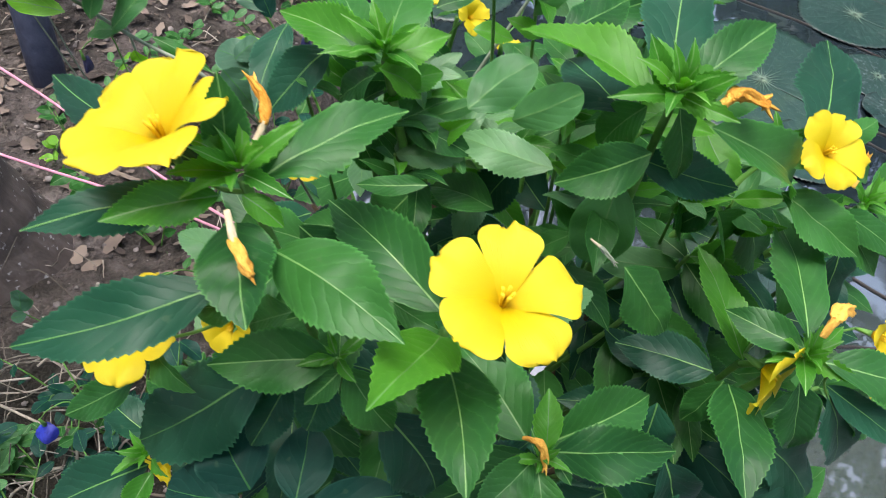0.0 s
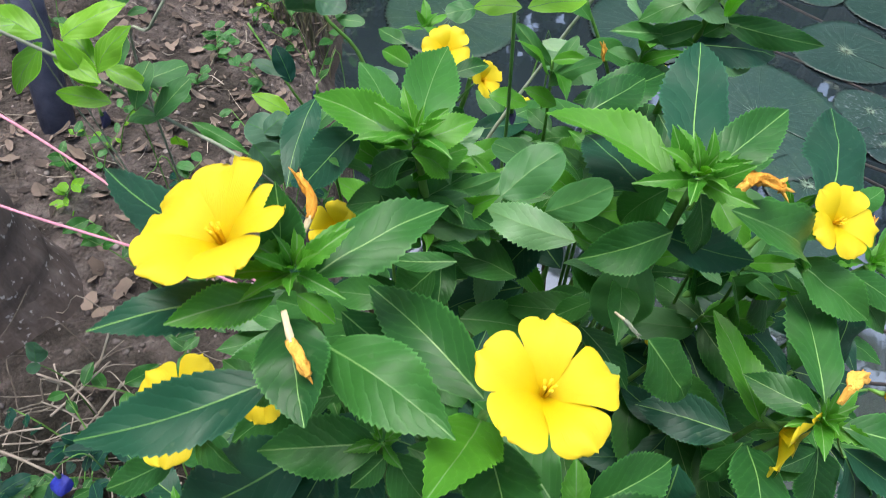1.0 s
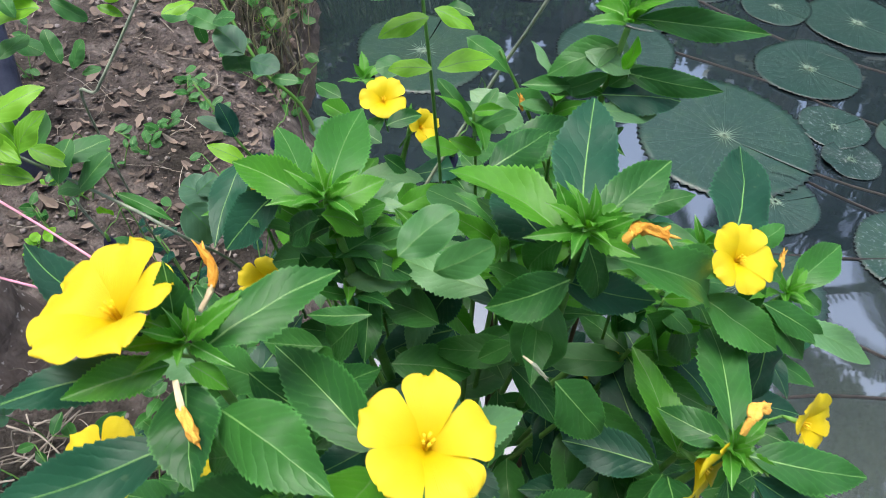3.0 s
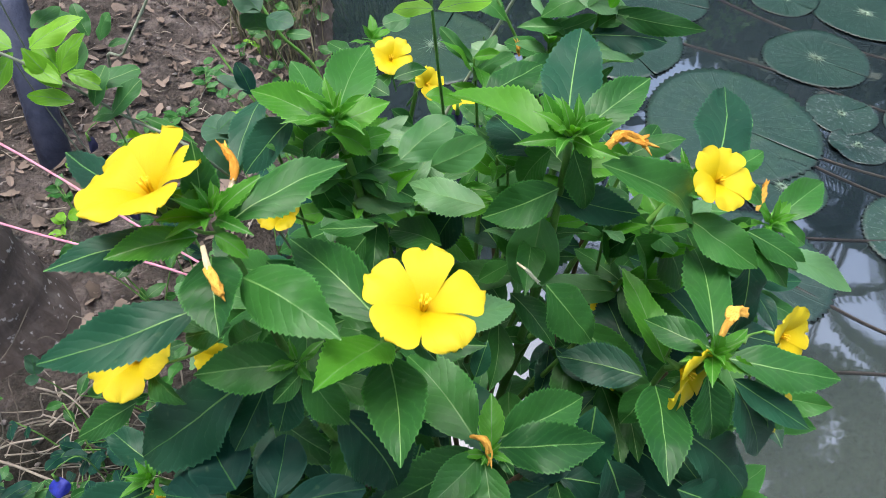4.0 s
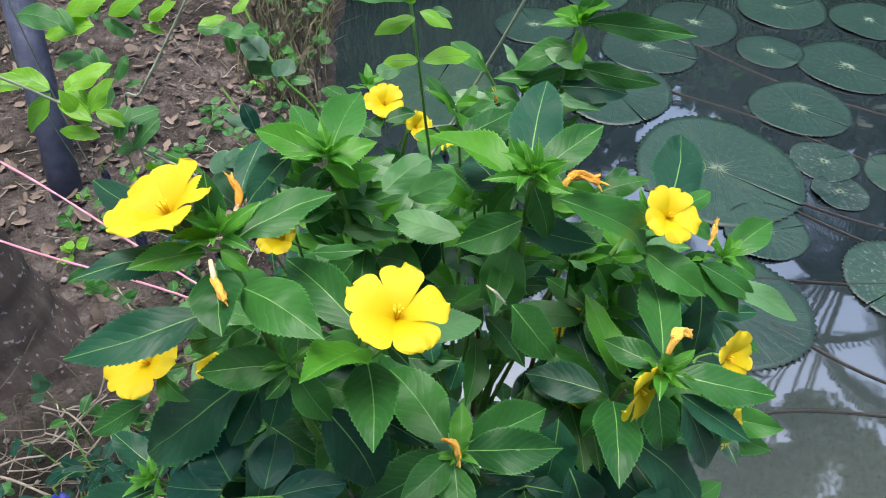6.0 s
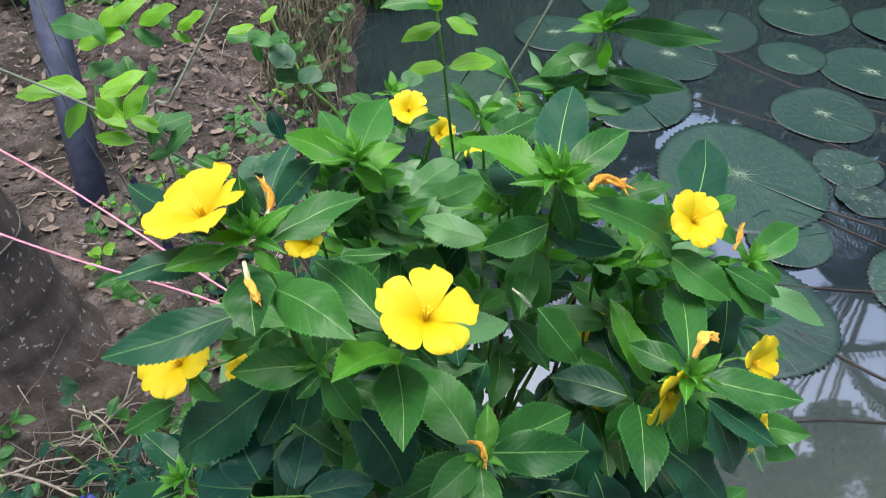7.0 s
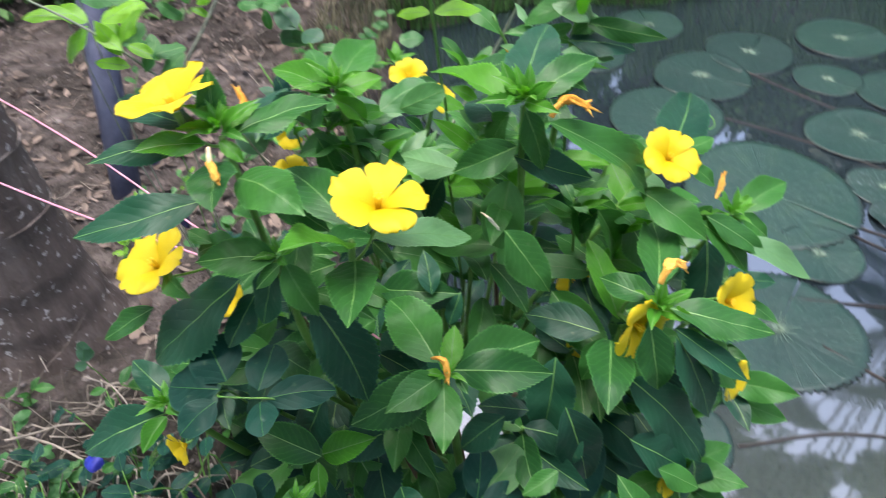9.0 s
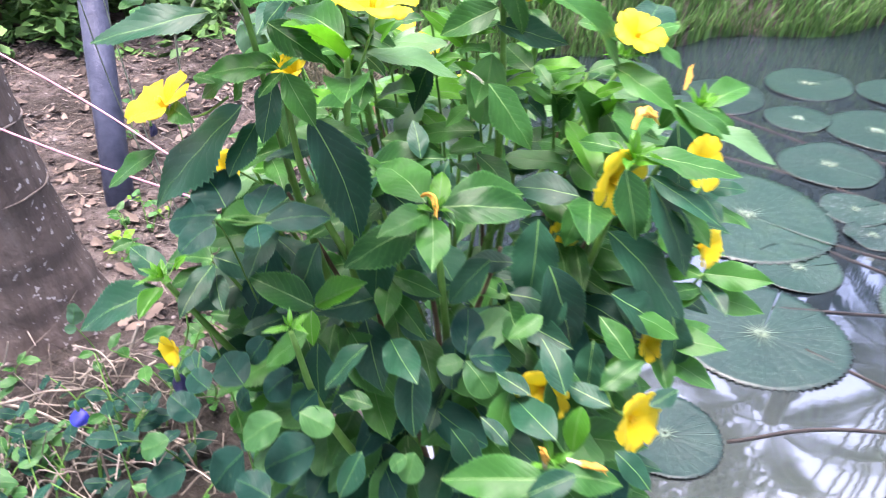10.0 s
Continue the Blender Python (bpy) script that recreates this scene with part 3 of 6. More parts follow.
def leaf(plant, base, tip, width, kind="dark", roll=0.0, arch=0.06, face=None, curl=0.0, heap=None):
    """One leaf as a part of its plant, from its base to its tip, in metres."""
    LEAF_NO[0] += 1
    mats, teeth, widest, fold = KINDS[kind]
    length = (Vector(tip) - Vector(base)).length
    verts, faces, uvs, slots = leaf_data(length, width, arch, fold, teeth, widest, 0.032, LEAF_NO[0], 42 if length > 0.03 else 18, curl)
    place = Matrix.Translation(-plant.location) @ aim(base, tip, roll, face)
    if heap is None:
        return part("leaf", mesh_of("leaf", verts, faces, mats, uvs, slots), plant, place)
    o, first = len(heap["verts"]), len(heap["mats"])
    if kind in heap["kinds"]:
        first = heap["kinds"][kind]
    else:
        heap["kinds"][kind] = first
        heap["mats"] += mats
    heap["verts"] += [place @ Vector(q) for q in verts]
    heap["faces"] += [tuple(o + i for i in q) for q in faces]
    heap["uvs"] += uvs
    heap["slots"] += [first + i for i in slots]


def new_heap():
    """An empty store for many leaves that become one mesh."""
    return {"verts": [], "faces": [], "uvs": [], "slots": [], "mats": [], "kinds": {}}


def heap_part(name, heap, plant, label, kind=""):
    ob = part(name, mesh_of(name, heap["verts"], heap["faces"], heap["mats"], heap["uvs"], heap["slots"]), plant, None, label)
    if kind:
        tagged(ob, label, kind=kind)
    return ob


def petal_mesh(radius, seed, cup, wide=1.0, ragged=0.03):
    """A broad wedge-shaped petal along +y with a rounded, wavy end, funnel-shaped at its foot."""
    rng = random.Random(seed)
    ph = rng.uniform(0, 6.28)
    broad, reach, bend = wide * rng.uniform(0.90, 1.05), rng.uniform(0.94, 1.05), rng.uniform(-0.03, 0.16)
    verts, uvs, faces, n, c = [], [], [], 22, 14
    lobe, skew = rng.uniform(0.5, 1.0), rng.uniform(-0.05, 0.05)
    for i in range(n + 1):
        s = 1 - (1 - i / n) ** 1.5
        half = 0.15 + 0.85 * min(1.0, s / 0.70) ** 0.85
        if s > 0.70:
            half *= 0.34 + 0.66 * max(0.0, 1 - ((s - 0.70) / 0.30) ** 2.3) ** 0.5
        half *= radius * broad * 0.505
        for k in range(c + 1):
            u = 2 * k / c - 1
            end = 1 - 0.05 * s ** 2 * u * u + ragged * s ** 8 * (math.sin(u * 4 + ph) * lobe + math.sin(u * 11 + 2 * ph) * 0.5)
            y = radius * reach * s * end
            z = radius * cup * (1 - (1 - s) ** 2.2) - radius * bend * s ** 4
            z += radius * (0.09 * u * s * (1 - 0.6 * s) + 0.055 * s ** 3 * math.sin(u * 3.4 + ph) + 0.03 * s ** 4 * math.sin(u * 8 + ph) + 0.10 * (1 - s) * s * u * u)
            z += radius * 0.006 * s * math.sin(u * 26 + ph)
            verts.append((half * u * (1 + 0.04 * s * s * math.sin(9 * s + ph * (1 if u > 0 else 2))) + skew * radius * s * s, y, z))
            uvs.append((k / c, s))
    for i in range(n):
        for k in range(c):
            p = i * (c + 1) + k
            faces.append((p, p + 1, p + c + 2, p + c + 1))
    return mesh_of("petal", verts, faces, [PETAL], uvs)


FLOWER_NO = [0]


def flower(plant, centre, facing, radius, spin=0.0, cup=0.42, label="open five-petalled yellow flower", stalk=None, wide=1.04):
    """An open flower: five petals, calyx and stamens under one part; centre is its throat."""
    FLOWER_NO[0] += 1
    seed = FLOWER_NO[0] * 11
    z = Vector(facing).normalized()
    turn = z.to_track_quat("Z", "Y").to_matrix().to_4x4()
    place = Vector(centre) - z * radius * 0.15
    v, f = [], []
    for k in range(5):
        a = 2 * math.pi * k / 5
        d = Vector((math.cos(a), math.sin(a), 0))
        tube([Vector((0, 0, 0.02 * radius)) + d * 0.03 * radius, d * 0.06 * radius + Vector((0, 0, 0.24 * radius)), d * 0.09 * radius + Vector((0, 0, 0.36 * radius))], 0.022 * radius, 0.026 * radius, 6, v, f)
    head = part("flower", mesh_of("stamens", v, f, [STAMEN]), plant, Matrix.Translation(place - plant.location) @ turn, label)
    for k in range(5):
        part("petal", petal_mesh(radius, seed + k, cup, wide), head, Matrix.Rotation(radians(spin + 72 * k), 4, "Z") @ Matrix.Translation((0, 0.03 * radius, 0.004 * radius * k)))
    v, f = [], []
    tube([Vector((0, 0, -0.45 * radius)), Vector((0, 0, -0.28 * radius)), Vector((0, 0, -0.03 * radius))], 0.045 * radius, 0.09 * radius, 8, v, f)
    part("calyx", mesh_of("calyx", v, f, [STEM]), head)
    if stalk:
        rod("flower_stalk", [place - z * radius * 0.45, (place - z * radius * 0.8 + Vector(stalk)) / 2, stalk], 0.0008, 0.0010, STEM, plant, plant.location, 4, 6)
    return head


def crumpled(line, widths, seed, sides=16, rough=0.3):
    """A wrinkled papery tube along a line, with twisted pleats."""
    rng = random.Random(seed)
    ph, verts, faces, n = rng.uniform(0, 6.28), [], [], len(line)
    for i, p in enumerate(line):
        s = i / (n - 1)
        d = (line[min(i + 1, n - 1)] - line[max(i - 1, 0)]).normalized()
        a = d.cross(Vector((0.31, 0.17, 0.93))).normalized()
        b = d.cross(a)
        r = widths[0] + (widths[1] - widths[0]) * s + (widths[2] - 0.5 * (widths[0] + widths[1])) * math.sin(math.pi * s)
        for k in range(sides):
            q = 2 * math.pi * k / sides
            w = r * (1 + rough * math.sin(3 * q + 5 * s + ph) + 0.7 * rough * math.sin(5 * q - 7 * s + 2 * ph) + rough * rng.uniform(-0.5, 0.5))
            verts.append(p + (a * math.cos(q) + b * math.sin(q) * 0.8) * w)
    for i in range(n - 1):
        for k in range(sides):
            j = (k + 1) % sides
            faces.append((i * sides + k, i * sides + j, (i + 1) * sides + j, (i + 1) * sides + k))
    faces += [tuple(range(sides))[::-1], tuple((n - 1) * sides + k for k in range(sides))]
    return verts, faces


def withered(plant, points, radius, seed=0, pale=True, tip=None):
    """A shrivelled flower: a papery tube, crumpled orange petals and a few thin curled strips."""
    radius *= 0.78
    rng = random.Random(seed)
    line = [q - plant.location for q in spline(points, 8)]
    cut = len(line) * 2 // 5
    late = WILT if tip is None else tip
    v, f = crumpled(line[:cut + 1], (radius * 0.50, radius * 0.7, radius * 0.62), seed, 14, 0.12)
    head = part("withered_flower", mesh_of("withered_tube", v, f, [WILT_PALE if pale else WILT]), plant, None, "shrivelled orange withered flower")
    v, f = crumpled(line[cut - 1:], (radius * 0.72, radius * 0.55, radius * 0.95), seed + 7, 18, 0.30)
    part("withered_petal", mesh_of("withered_petal", v, f, [late]), head)
    end, way = line[-1], (line[-1] - line[-4]).normalized()
    for k in range(5):
        side = Vector((rng.uniform(-1, 1), rng.uniform(-1, 1), rng.uniform(-1, 1)))
        a = end - way * radius * rng.uniform(0.3, 2.0) + side * radius * 0.3
        b = a + way * radius * rng.uniform(0.6, 1.2) + side * radius * 0.5
        c = b + way * radius * rng.uniform(-0.2, 1.2) + side * radius * rng.uniform(0.3, 0.9)
        v, f = crumpled(spline([a, b, c], 5), (radius * 0.34, radius * 0.06, radius * 0.28), seed + k, 8, 0.2)
        part("withered_petal", mesh_of("withered_petal", v, f, [late]), head)
    return head


def tuft(plant, centre, size=0.022, count=9, seed=0, up=(0, -0.2, 1), kind="bright"):
    """The young narrow leaves crowded at the tip of a shoot."""
    rng = random.Random(seed + 500)
    axis_up = Vector(up).normalized()
    side = axis_up.orthogonal().normalized()
    heap = new_heap()
    for k in range(count):
        a = 2.399 * k + rng.uniform(-0.3, 0.3)
        out = Matrix.Rotation(a, 3, axis_up) @ side
        young = k / count
        d = (out * (1.1 - 0.7 * young) + axis_up * (0.15 + 1.3 * young)).normalized()
        ln = size * rng.uniform(0.7, 1.15) * (1.05 - 0.55 * young)
        b = Vector(centre) + axis_up * 0.006 * young + out * 0.0012
        leaf(plant, b, b + d * ln, ln * rng.uniform(0.27, 0.38), "tuft" if k % 4 else kind, rng.uniform(-30, 30), rng.uniform(0.02, 0.14), axis_up - out * 0.4, rng.uniform(0.0, 0.25), heap=heap)
    heap_part("leaf_tuft", heap, plant, "crowded young leaves at a shoot tip")


def stem(plant, points, r0, r1, mat=STEM):
    return rod("stem", points, r0, r1, mat, plant, plant.location, 6, 8, 0.12)


# ---- the yellow-flowered shrub ----
ROOT = (0.05, 0.30, -0.10)
shrub = thing("flowering_shrub", ROOT, "leafy shrub with yellow five-petalled flowers at the pond edge", "shrub")
# Many low leaves take the deep kind, so shade is in their colour.
leaf(shrub, (-0.062, 0.149, 0.779), (-0.012, 0.187, 0.779), 0.0255, "dark", roll=-15)
leaf(shrub, (-0.076, 0.142, 0.778), (-0.135, 0.128, 0.773), 0.0179, "deep")
leaf(shrub, (-0.072, 0.142, 0.779), (-0.105, 0.125, 0.784), 0.0153, "bright")
leaf(shrub, (-0.064, 0.141, 0.781), (-0.051, 0.136, 0.771), 0.0086, "bright")
leaf(shrub, (-0.072, 0.154, 0.782), (-0.071, 0.165, 0.812), 0.0156, "dark", roll=25)
leaf(shrub, (-0.078, 0.153, 0.780), (-0.162, 0.219, 0.760), 0.0205, "deep")
leaf(shrub, (-0.0684, 0.1392, 0.7688), (-0.057, 0.0983, 0.7672), 0.0265, "dark", arch=0.03)
leaf(shrub, (-0.054, 0.130, 0.766), (-0.008, 0.095, 0.769), 0.0289, "dark")
leaf(shrub, (-0.073, 0.121, 0.756), (-0.141, 0.101, 0.744), 0.0249, "deep", arch=.05)
leaf(shrub, (0.004, 0.125, 0.739), (-0.044, 0.176, 0.739), 0.0268, "dark")
leaf(shrub, (0.016, 0.126, 0.730), (0.070, 0.162, 0.700), 0.0196, "pale")
leaf(shrub, (0.006, 0.121, 0.715), (0.014, 0.062, 0.725), 0.0291, "dark", arch=.04)
leaf(shrub, (0.004, 0.122, 0.726), (-0.018, 0.076, 0.763), 0.0274, "bright", roll=20)
leaf(shrub, (0.017, 0.124, 0.728), (0.029, 0.117, 0.718), 0.0084, "dark")
leaf(shrub, (0.050, 0.123, 0.625), (0.010, 0.183, 0.620), 0.0361, "dark")
leaf(shrub, (0.061, 0.118, 0.625), (0.125, 0.123, 0.620), 0.0289, "dark", roll=10)
leaf(shrub, (0.063, 0.124, 0.624), (0.118, 0.156, 0.614), 0.0322, "dark")
leaf(shrub, (0.059, 0.119, 0.625), (0.060, 0.146, 0.637), 0.0148, "bright")
leaf(shrub, (0.053, 0.115, 0.622), (0.021, 0.084, 0.622), 0.0223, "dark")
leaf(shrub, (0.055, 0.111, 0.620), (0.058, 0.067, 0.608), 0.0229, "dark", arch=.03)
leaf(shrub, (0.063, 0.114, 0.624), (0.071, 0.104, 0.619), 0.0069, "dark")
leaf(shrub, (0.052, 0.120, 0.615), (-0.007, 0.099, 0.585), 0.0334, "dark")
leaf(shrub, (-0.034, 0.112, 0.725), (-0.082, 0.109, 0.721), 0.0241, "dark")
leaf(shrub, (-0.032, 0.108, 0.724), (-0.046, 0.099, 0.712), 0.0103, "dark")
leaf(shrub, (-0.031, 0.110, 0.723), (-0.013, 0.098, 0.693), 0.0185, "dark")
leaf(shrub, (-0.038, 0.110, 0.720), (-0.049, 0.102, 0.680), 0.0211, "deep")
leaf(shrub, (-0.018, 0.104, 0.698), (0.006, 0.103, 0.608), 0.0350, "deep", roll=-10)
leaf(shrub, (-0.065, 0.121, 0.697), (-0.139, 0.116, 0.622), 0.0400, "deep")
leaf(shrub, (-0.117, 0.131, 0.691), (-0.095, 0.112, 0.689), 0.0146, "dark", face=(-.2, -.8, .5))
leaf(shrub, (-0.134, 0.130, 0.659), (-0.173, 0.123, 0.633), 0.0171, "dark")
leaf(shrub, (-0.059, 0.123, 0.684), (-0.077, 0.104, 0.654), 0.0199, "deep")
leaf(shrub, (-0.169, 0.152, 0.532), (-0.207, 0.177, 0.542), 0.0233, "deep")
leaf(shrub, (-0.166, 0.134, 0.534), (-0.232, 0.114, 0.504), 0.0362, "deep")
leaf(shrub, (-0.160, 0.128, 0.540), (-0.171, 0.101, 0.530), 0.0154, "bright")
leaf(shrub, (-0.163, 0.159, 0.534), (-0.154, 0.167, 0.544), 0.0078, "bright")
leaf(shrub, (-0.077, 0.089, 0.640), (-0.097, 0.114, 0.648), 0.0345, "pea")
leaf(shrub, (-0.057, 0.086, 0.636), (-0.055, 0.120, 0.640), 0.0265, "pea")
leaf(shrub, (-0.052, 0.083, 0.632), (-0.010, 0.092, 0.632), 0.0212, "pea")
leaf(shrub, (-0.055, 0.080, 0.633), (-0.046, 0.056, 0.633), 0.0205, "pea")
leaf(shrub, (-0.082, 0.085, 0.637), (-0.118, 0.092, 0.627), 0.0304, "pea")
leaf(shrub, (-0.082, 0.078, 0.634), (-0.100, 0.059, 0.624), 0.0224, "pea")
leaf(shrub, (0.093, 0.238, 0.689), (0.086, 0.226, 0.636), 0.0350, "soft", face=(-0.2, -0.6, 0.7))
leaf(shrub, (0.091, 0.187, 0.686), (0.123, 0.182, 0.636), 0.0298, "dark")
leaf(shrub, (0.097, 0.221, 0.729), (0.055, 0.218, 0.709), 0.0250, "dark", roll=-20)
leaf(shrub, (0.059, 0.241, 0.694), (0.010, 0.272, 0.684), 0.0235, "pale")
leaf(shrub, (0.098, 0.228, 0.757), (0.117, 0.316, 0.769), 0.0356, "deep")
leaf(shrub, (0.103, 0.227, 0.761), (0.147, 0.263, 0.771), 0.0231, "dark")
leaf(shrub, (0.091, 0.228, 0.756), (0.036, 0.276, 0.751), 0.0277, "bright", roll=25)
leaf(shrub, (0.101, 0.220, 0.757), (0.115, 0.226, 0.707), 0.0199, "dark")
leaf(shrub, (0.116, 0.216, 0.751), (0.196, 0.257, 0.660), 0.0290, "dark", arch=.1)
leaf(shrub, (0.087, 0.236, 0.737), (0.066, 0.300, 0.717), 0.0292, "deep")
leaf(shrub, (0.091, 0.231, 0.748), (0.080, 0.244, 0.708), 0.0216, "dark")
leaf(shrub, (0.093, 0.228, 0.760), (0.085, 0.239, 0.780), 0.0100, "bright")
leaf(shrub, (0.105, 0.223, 0.762), (0.118, 0.218, 0.777), 0.0100, "bright")
leaf(shrub, (0.059, 0.290, 0.740), (0.097, 0.323, 0.740), 0.0241, "dark")
leaf(shrub, (0.208, 0.273, 0.687), (0.241, 0.369, 0.687), 0.0405, "deep")
leaf(shrub, (0.219, 0.274, 0.694), (0.243, 0.290, 0.694), 0.0144, "dark")
leaf(shrub, (0.157, 0.250, 0.709), (0.198, 0.257, 0.689), 0.0201, "dark")
leaf(shrub, (0.187, 0.250, 0.675), (0.237, 0.231, 0.645), 0.0298, "dark")
leaf(shrub, (0.224, 0.270, 0.684), (0.246, 0.271, 0.664), 0.0149, "dark")
leaf(shrub, (0.278, 0.297, 0.620), (0.326, 0.333, 0.625), 0.0263, "dark")
leaf(shrub, (0.278, 0.293, 0.619), (0.307, 0.292, 0.599), 0.0176, "dark")
leaf(shrub, (0.265, 0.272, 0.616), (0.334, 0.257, 0.586), 0.0205, "pale")
leaf(shrub, (0.256, 0.291, 0.630), (0.242, 0.295, 0.600), 0.0167, "dark")
leaf(shrub, (0.262, 0.284, 0.618), (0.291, 0.299, 0.588), 0.0222, "dark")
leaf(shrub, (0.246, 0.254, 0.625), (0.255, 0.248, 0.545), 0.0314, "deep")
leaf(shrub, (0.195, 0.177, 0.644), (0.203, 0.270, 0.635), 0.0304, "dark")
leaf(shrub, (0.193, 0.173, 0.641), (0.159, 0.198, 0.636), 0.0212, "dark")
leaf(shrub, (0.174, 0.180, 0.612), (0.154, 0.243, 0.632), 0.0235, "bright", roll=15)
leaf(shrub, (0.202, 0.165, 0.641), (0.270, 0.157, 0.629), 0.0270, "dark", roll=-15)
leaf(shrub, (0.206, 0.158, 0.630), (0.2570, 0.1397, 0.6000), 0.0180, "deep")
leaf(shrub, (0.188, 0.156, 0.636), (0.200, 0.140, 0.586), 0.0269, "dark")
leaf(shrub, (0.169, 0.172, 0.600), (0.160, 0.102, 0.608), 0.0335, "dark")
leaf(shrub, (0.166, 0.173, 0.601), (0.152, 0.165, 0.561), 0.0216, "dark")
leaf(shrub, (0.162, 0.179, 0.599), (0.109, 0.198, 0.594), 0.0283, "deep")
leaf(shrub, (0.207, 0.153, 0.628), (0.243, 0.147, 0.548), 0.0279, "deep")
leaf(shrub, (0.180, 0.147, 0.589), (0.249, 0.141, 0.499), 0.0378, "deep")
leaf(shrub, (0.219, 0.159, 0.612), (0.263, 0.166, 0.562), 0.0279, "dark")
leaf(shrub, (0.229, 0.160, 0.604), (0.243, 0.170, 0.604), 0.0086, "dark")
leaf(shrub, (0.169, 0.207, 0.564), (0.157, 0.275, 0.564), 0.0335, "deep")
leaf(shrub, (-0.031, 0.256, 0.745), (-0.082, 0.291, 0.745), 0.0230, "bright")
leaf(shrub, (-0.029, 0.257, 0.745), (0.003, 0.272, 0.750), 0.0178, "bright")
leaf(shrub, (-0.028, 0.258, 0.747), (-0.013, 0.334, 0.747), 0.0298, "dark", roll=15)
leaf(shrub, (-0.036, 0.257, 0.747), (-0.061, 0.318, 0.747), 0.0199, "dark")
leaf(shrub, (-0.031, 0.250, 0.743), (-0.052, 0.264, 0.713), 0.0196, "dark")
leaf(shrub, (-0.029, 0.257, 0.719), (-0.000, 0.294, 0.709), 0.0190, "bright")
leaf(shrub, (-0.030, 0.251, 0.745), (-0.011, 0.268, 0.715), 0.0197, "bright")
leaf(shrub, (-0.028, 0.257, 0.704), (-0.067, 0.270, 0.684), 0.0209, "dark")
leaf(shrub, (-0.027, 0.257, 0.703), (0.003, 0.301, 0.683), 0.0269, "dark")
leaf(shrub, (-0.046, 0.257, 0.708), (-0.036, 0.268, 0.658), 0.0187, "dark")
leaf(shrub, (0.011, 0.211, 0.759), (0.038, 0.231, 0.769), 0.0215, "soft")
leaf(shrub, (0.027, 0.191, 0.773), (0.053, 0.197, 0.783), 0.0168, "soft", roll=30)
leaf(shrub, (-0.005, 0.219, 0.702), (-0.041, 0.226, 0.692), 0.0110, "dark")
leaf(shrub, (-0.015, 0.234, 0.676), (-0.037, 0.248, 0.626), 0.0282, "dark")
leaf(shrub, (0.032, 0.245, 0.655), (-0.004, 0.277, 0.635), 0.0261, "dark")
leaf(shrub, (0.044, 0.263, 0.673), (0.027, 0.270, 0.623), 0.0266, "deep")
leaf(shrub, (0.066, 0.265, 0.647), (0.106, 0.255, 0.627), 0.0229, "dark")
leaf(shrub, (0.076, 0.236, 0.647), (0.056, 0.237, 0.627), 0.0142, "dark")
leaf(shrub, (0.143, 0.266, 0.647), (0.159, 0.281, 0.597), 0.0273, "dark")
leaf(shrub, (0.163, 0.260, 0.647), (0.148, 0.268, 0.617), 0.0172, "dark")
leaf(shrub, (0.161, 0.252, 0.653), (0.181, 0.269, 0.593), 0.0327, "dark")
leaf(shrub, (0.182, 0.261, 0.640), (0.213, 0.269, 0.580), 0.0340, "dark")
leaf(shrub, (-0.075, 0.146, 0.707), (-0.105, 0.153, 0.687), 0.0184, "dark")
leaf(shrub, (-0.091, 0.148, 0.701), (-0.110, 0.159, 0.701), 0.0110, "dark")
leaf(shrub, (-0.055, 0.135, 0.718), (-0.079, 0.146, 0.688), 0.0200, "dark")
leaf(shrub, (0.041, 0.183, 0.627), (0.033, 0.208, 0.647), 0.0165, "deep")
leaf(shrub, (0.053, 0.179, 0.600), (0.061, 0.194, 0.620), 0.0131, "deep")
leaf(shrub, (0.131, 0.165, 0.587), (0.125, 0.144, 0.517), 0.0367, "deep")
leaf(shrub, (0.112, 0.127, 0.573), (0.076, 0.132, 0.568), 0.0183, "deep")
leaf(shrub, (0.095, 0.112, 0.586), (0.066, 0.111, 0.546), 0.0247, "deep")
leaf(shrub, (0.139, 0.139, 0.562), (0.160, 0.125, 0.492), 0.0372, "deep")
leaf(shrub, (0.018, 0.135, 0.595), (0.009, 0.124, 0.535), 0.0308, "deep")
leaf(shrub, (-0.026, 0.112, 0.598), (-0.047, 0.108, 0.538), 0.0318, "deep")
leaf(shrub, (0.068, 0.323, 0.716), (0.121, 0.360, 0.716), 0.0274, "dark")
leaf(shrub, (0.149, 0.374, 0.745), (0.213, 0.366, 0.736), 0.0170, "dark", roll=30)
leaf(shrub, (0.149, 0.375, 0.782), (0.233, 0.374, 0.772), 0.0185, "dark", roll=20)
leaf(shrub, (0.146, 0.375, 0.762), (0.167, 0.405, 0.702), 0.0351, "pale")
leaf(shrub, (0.143, 0.377, 0.762), (0.101, 0.375, 0.742), 0.0232, "dark")
leaf(shrub, (0.147, 0.377, 0.784), (0.157, 0.375, 0.814), 0.0158, "dark")
leaf(shrub, (0.152, 0.377, 0.777), (0.129, 0.399, 0.777), 0.0159, "bright")
leaf(shrub, (0.144, 0.380, 0.786), (0.163, 0.362, 0.801), 0.0151, "bright")
leaf(shrub, (0.148, 0.380, 0.811), (0.210, 0.368, 0.811), 0.0229, "bright")
leaf(shrub, (0.026, 0.361, 0.791), (-0.003, 0.355, 0.781), 0.0138, "lime")
leaf(shrub, (0.029, 0.363, 0.795), (0.052, 0.358, 0.785), 0.0113, "lime")
leaf(shrub, (0.028, 0.357, 0.759), (0.001, 0.363, 0.754), 0.0124, "lime")
leaf(shrub, (0.031, 0.357, 0.759), (0.067, 0.374, 0.754), 0.0160, "lime")
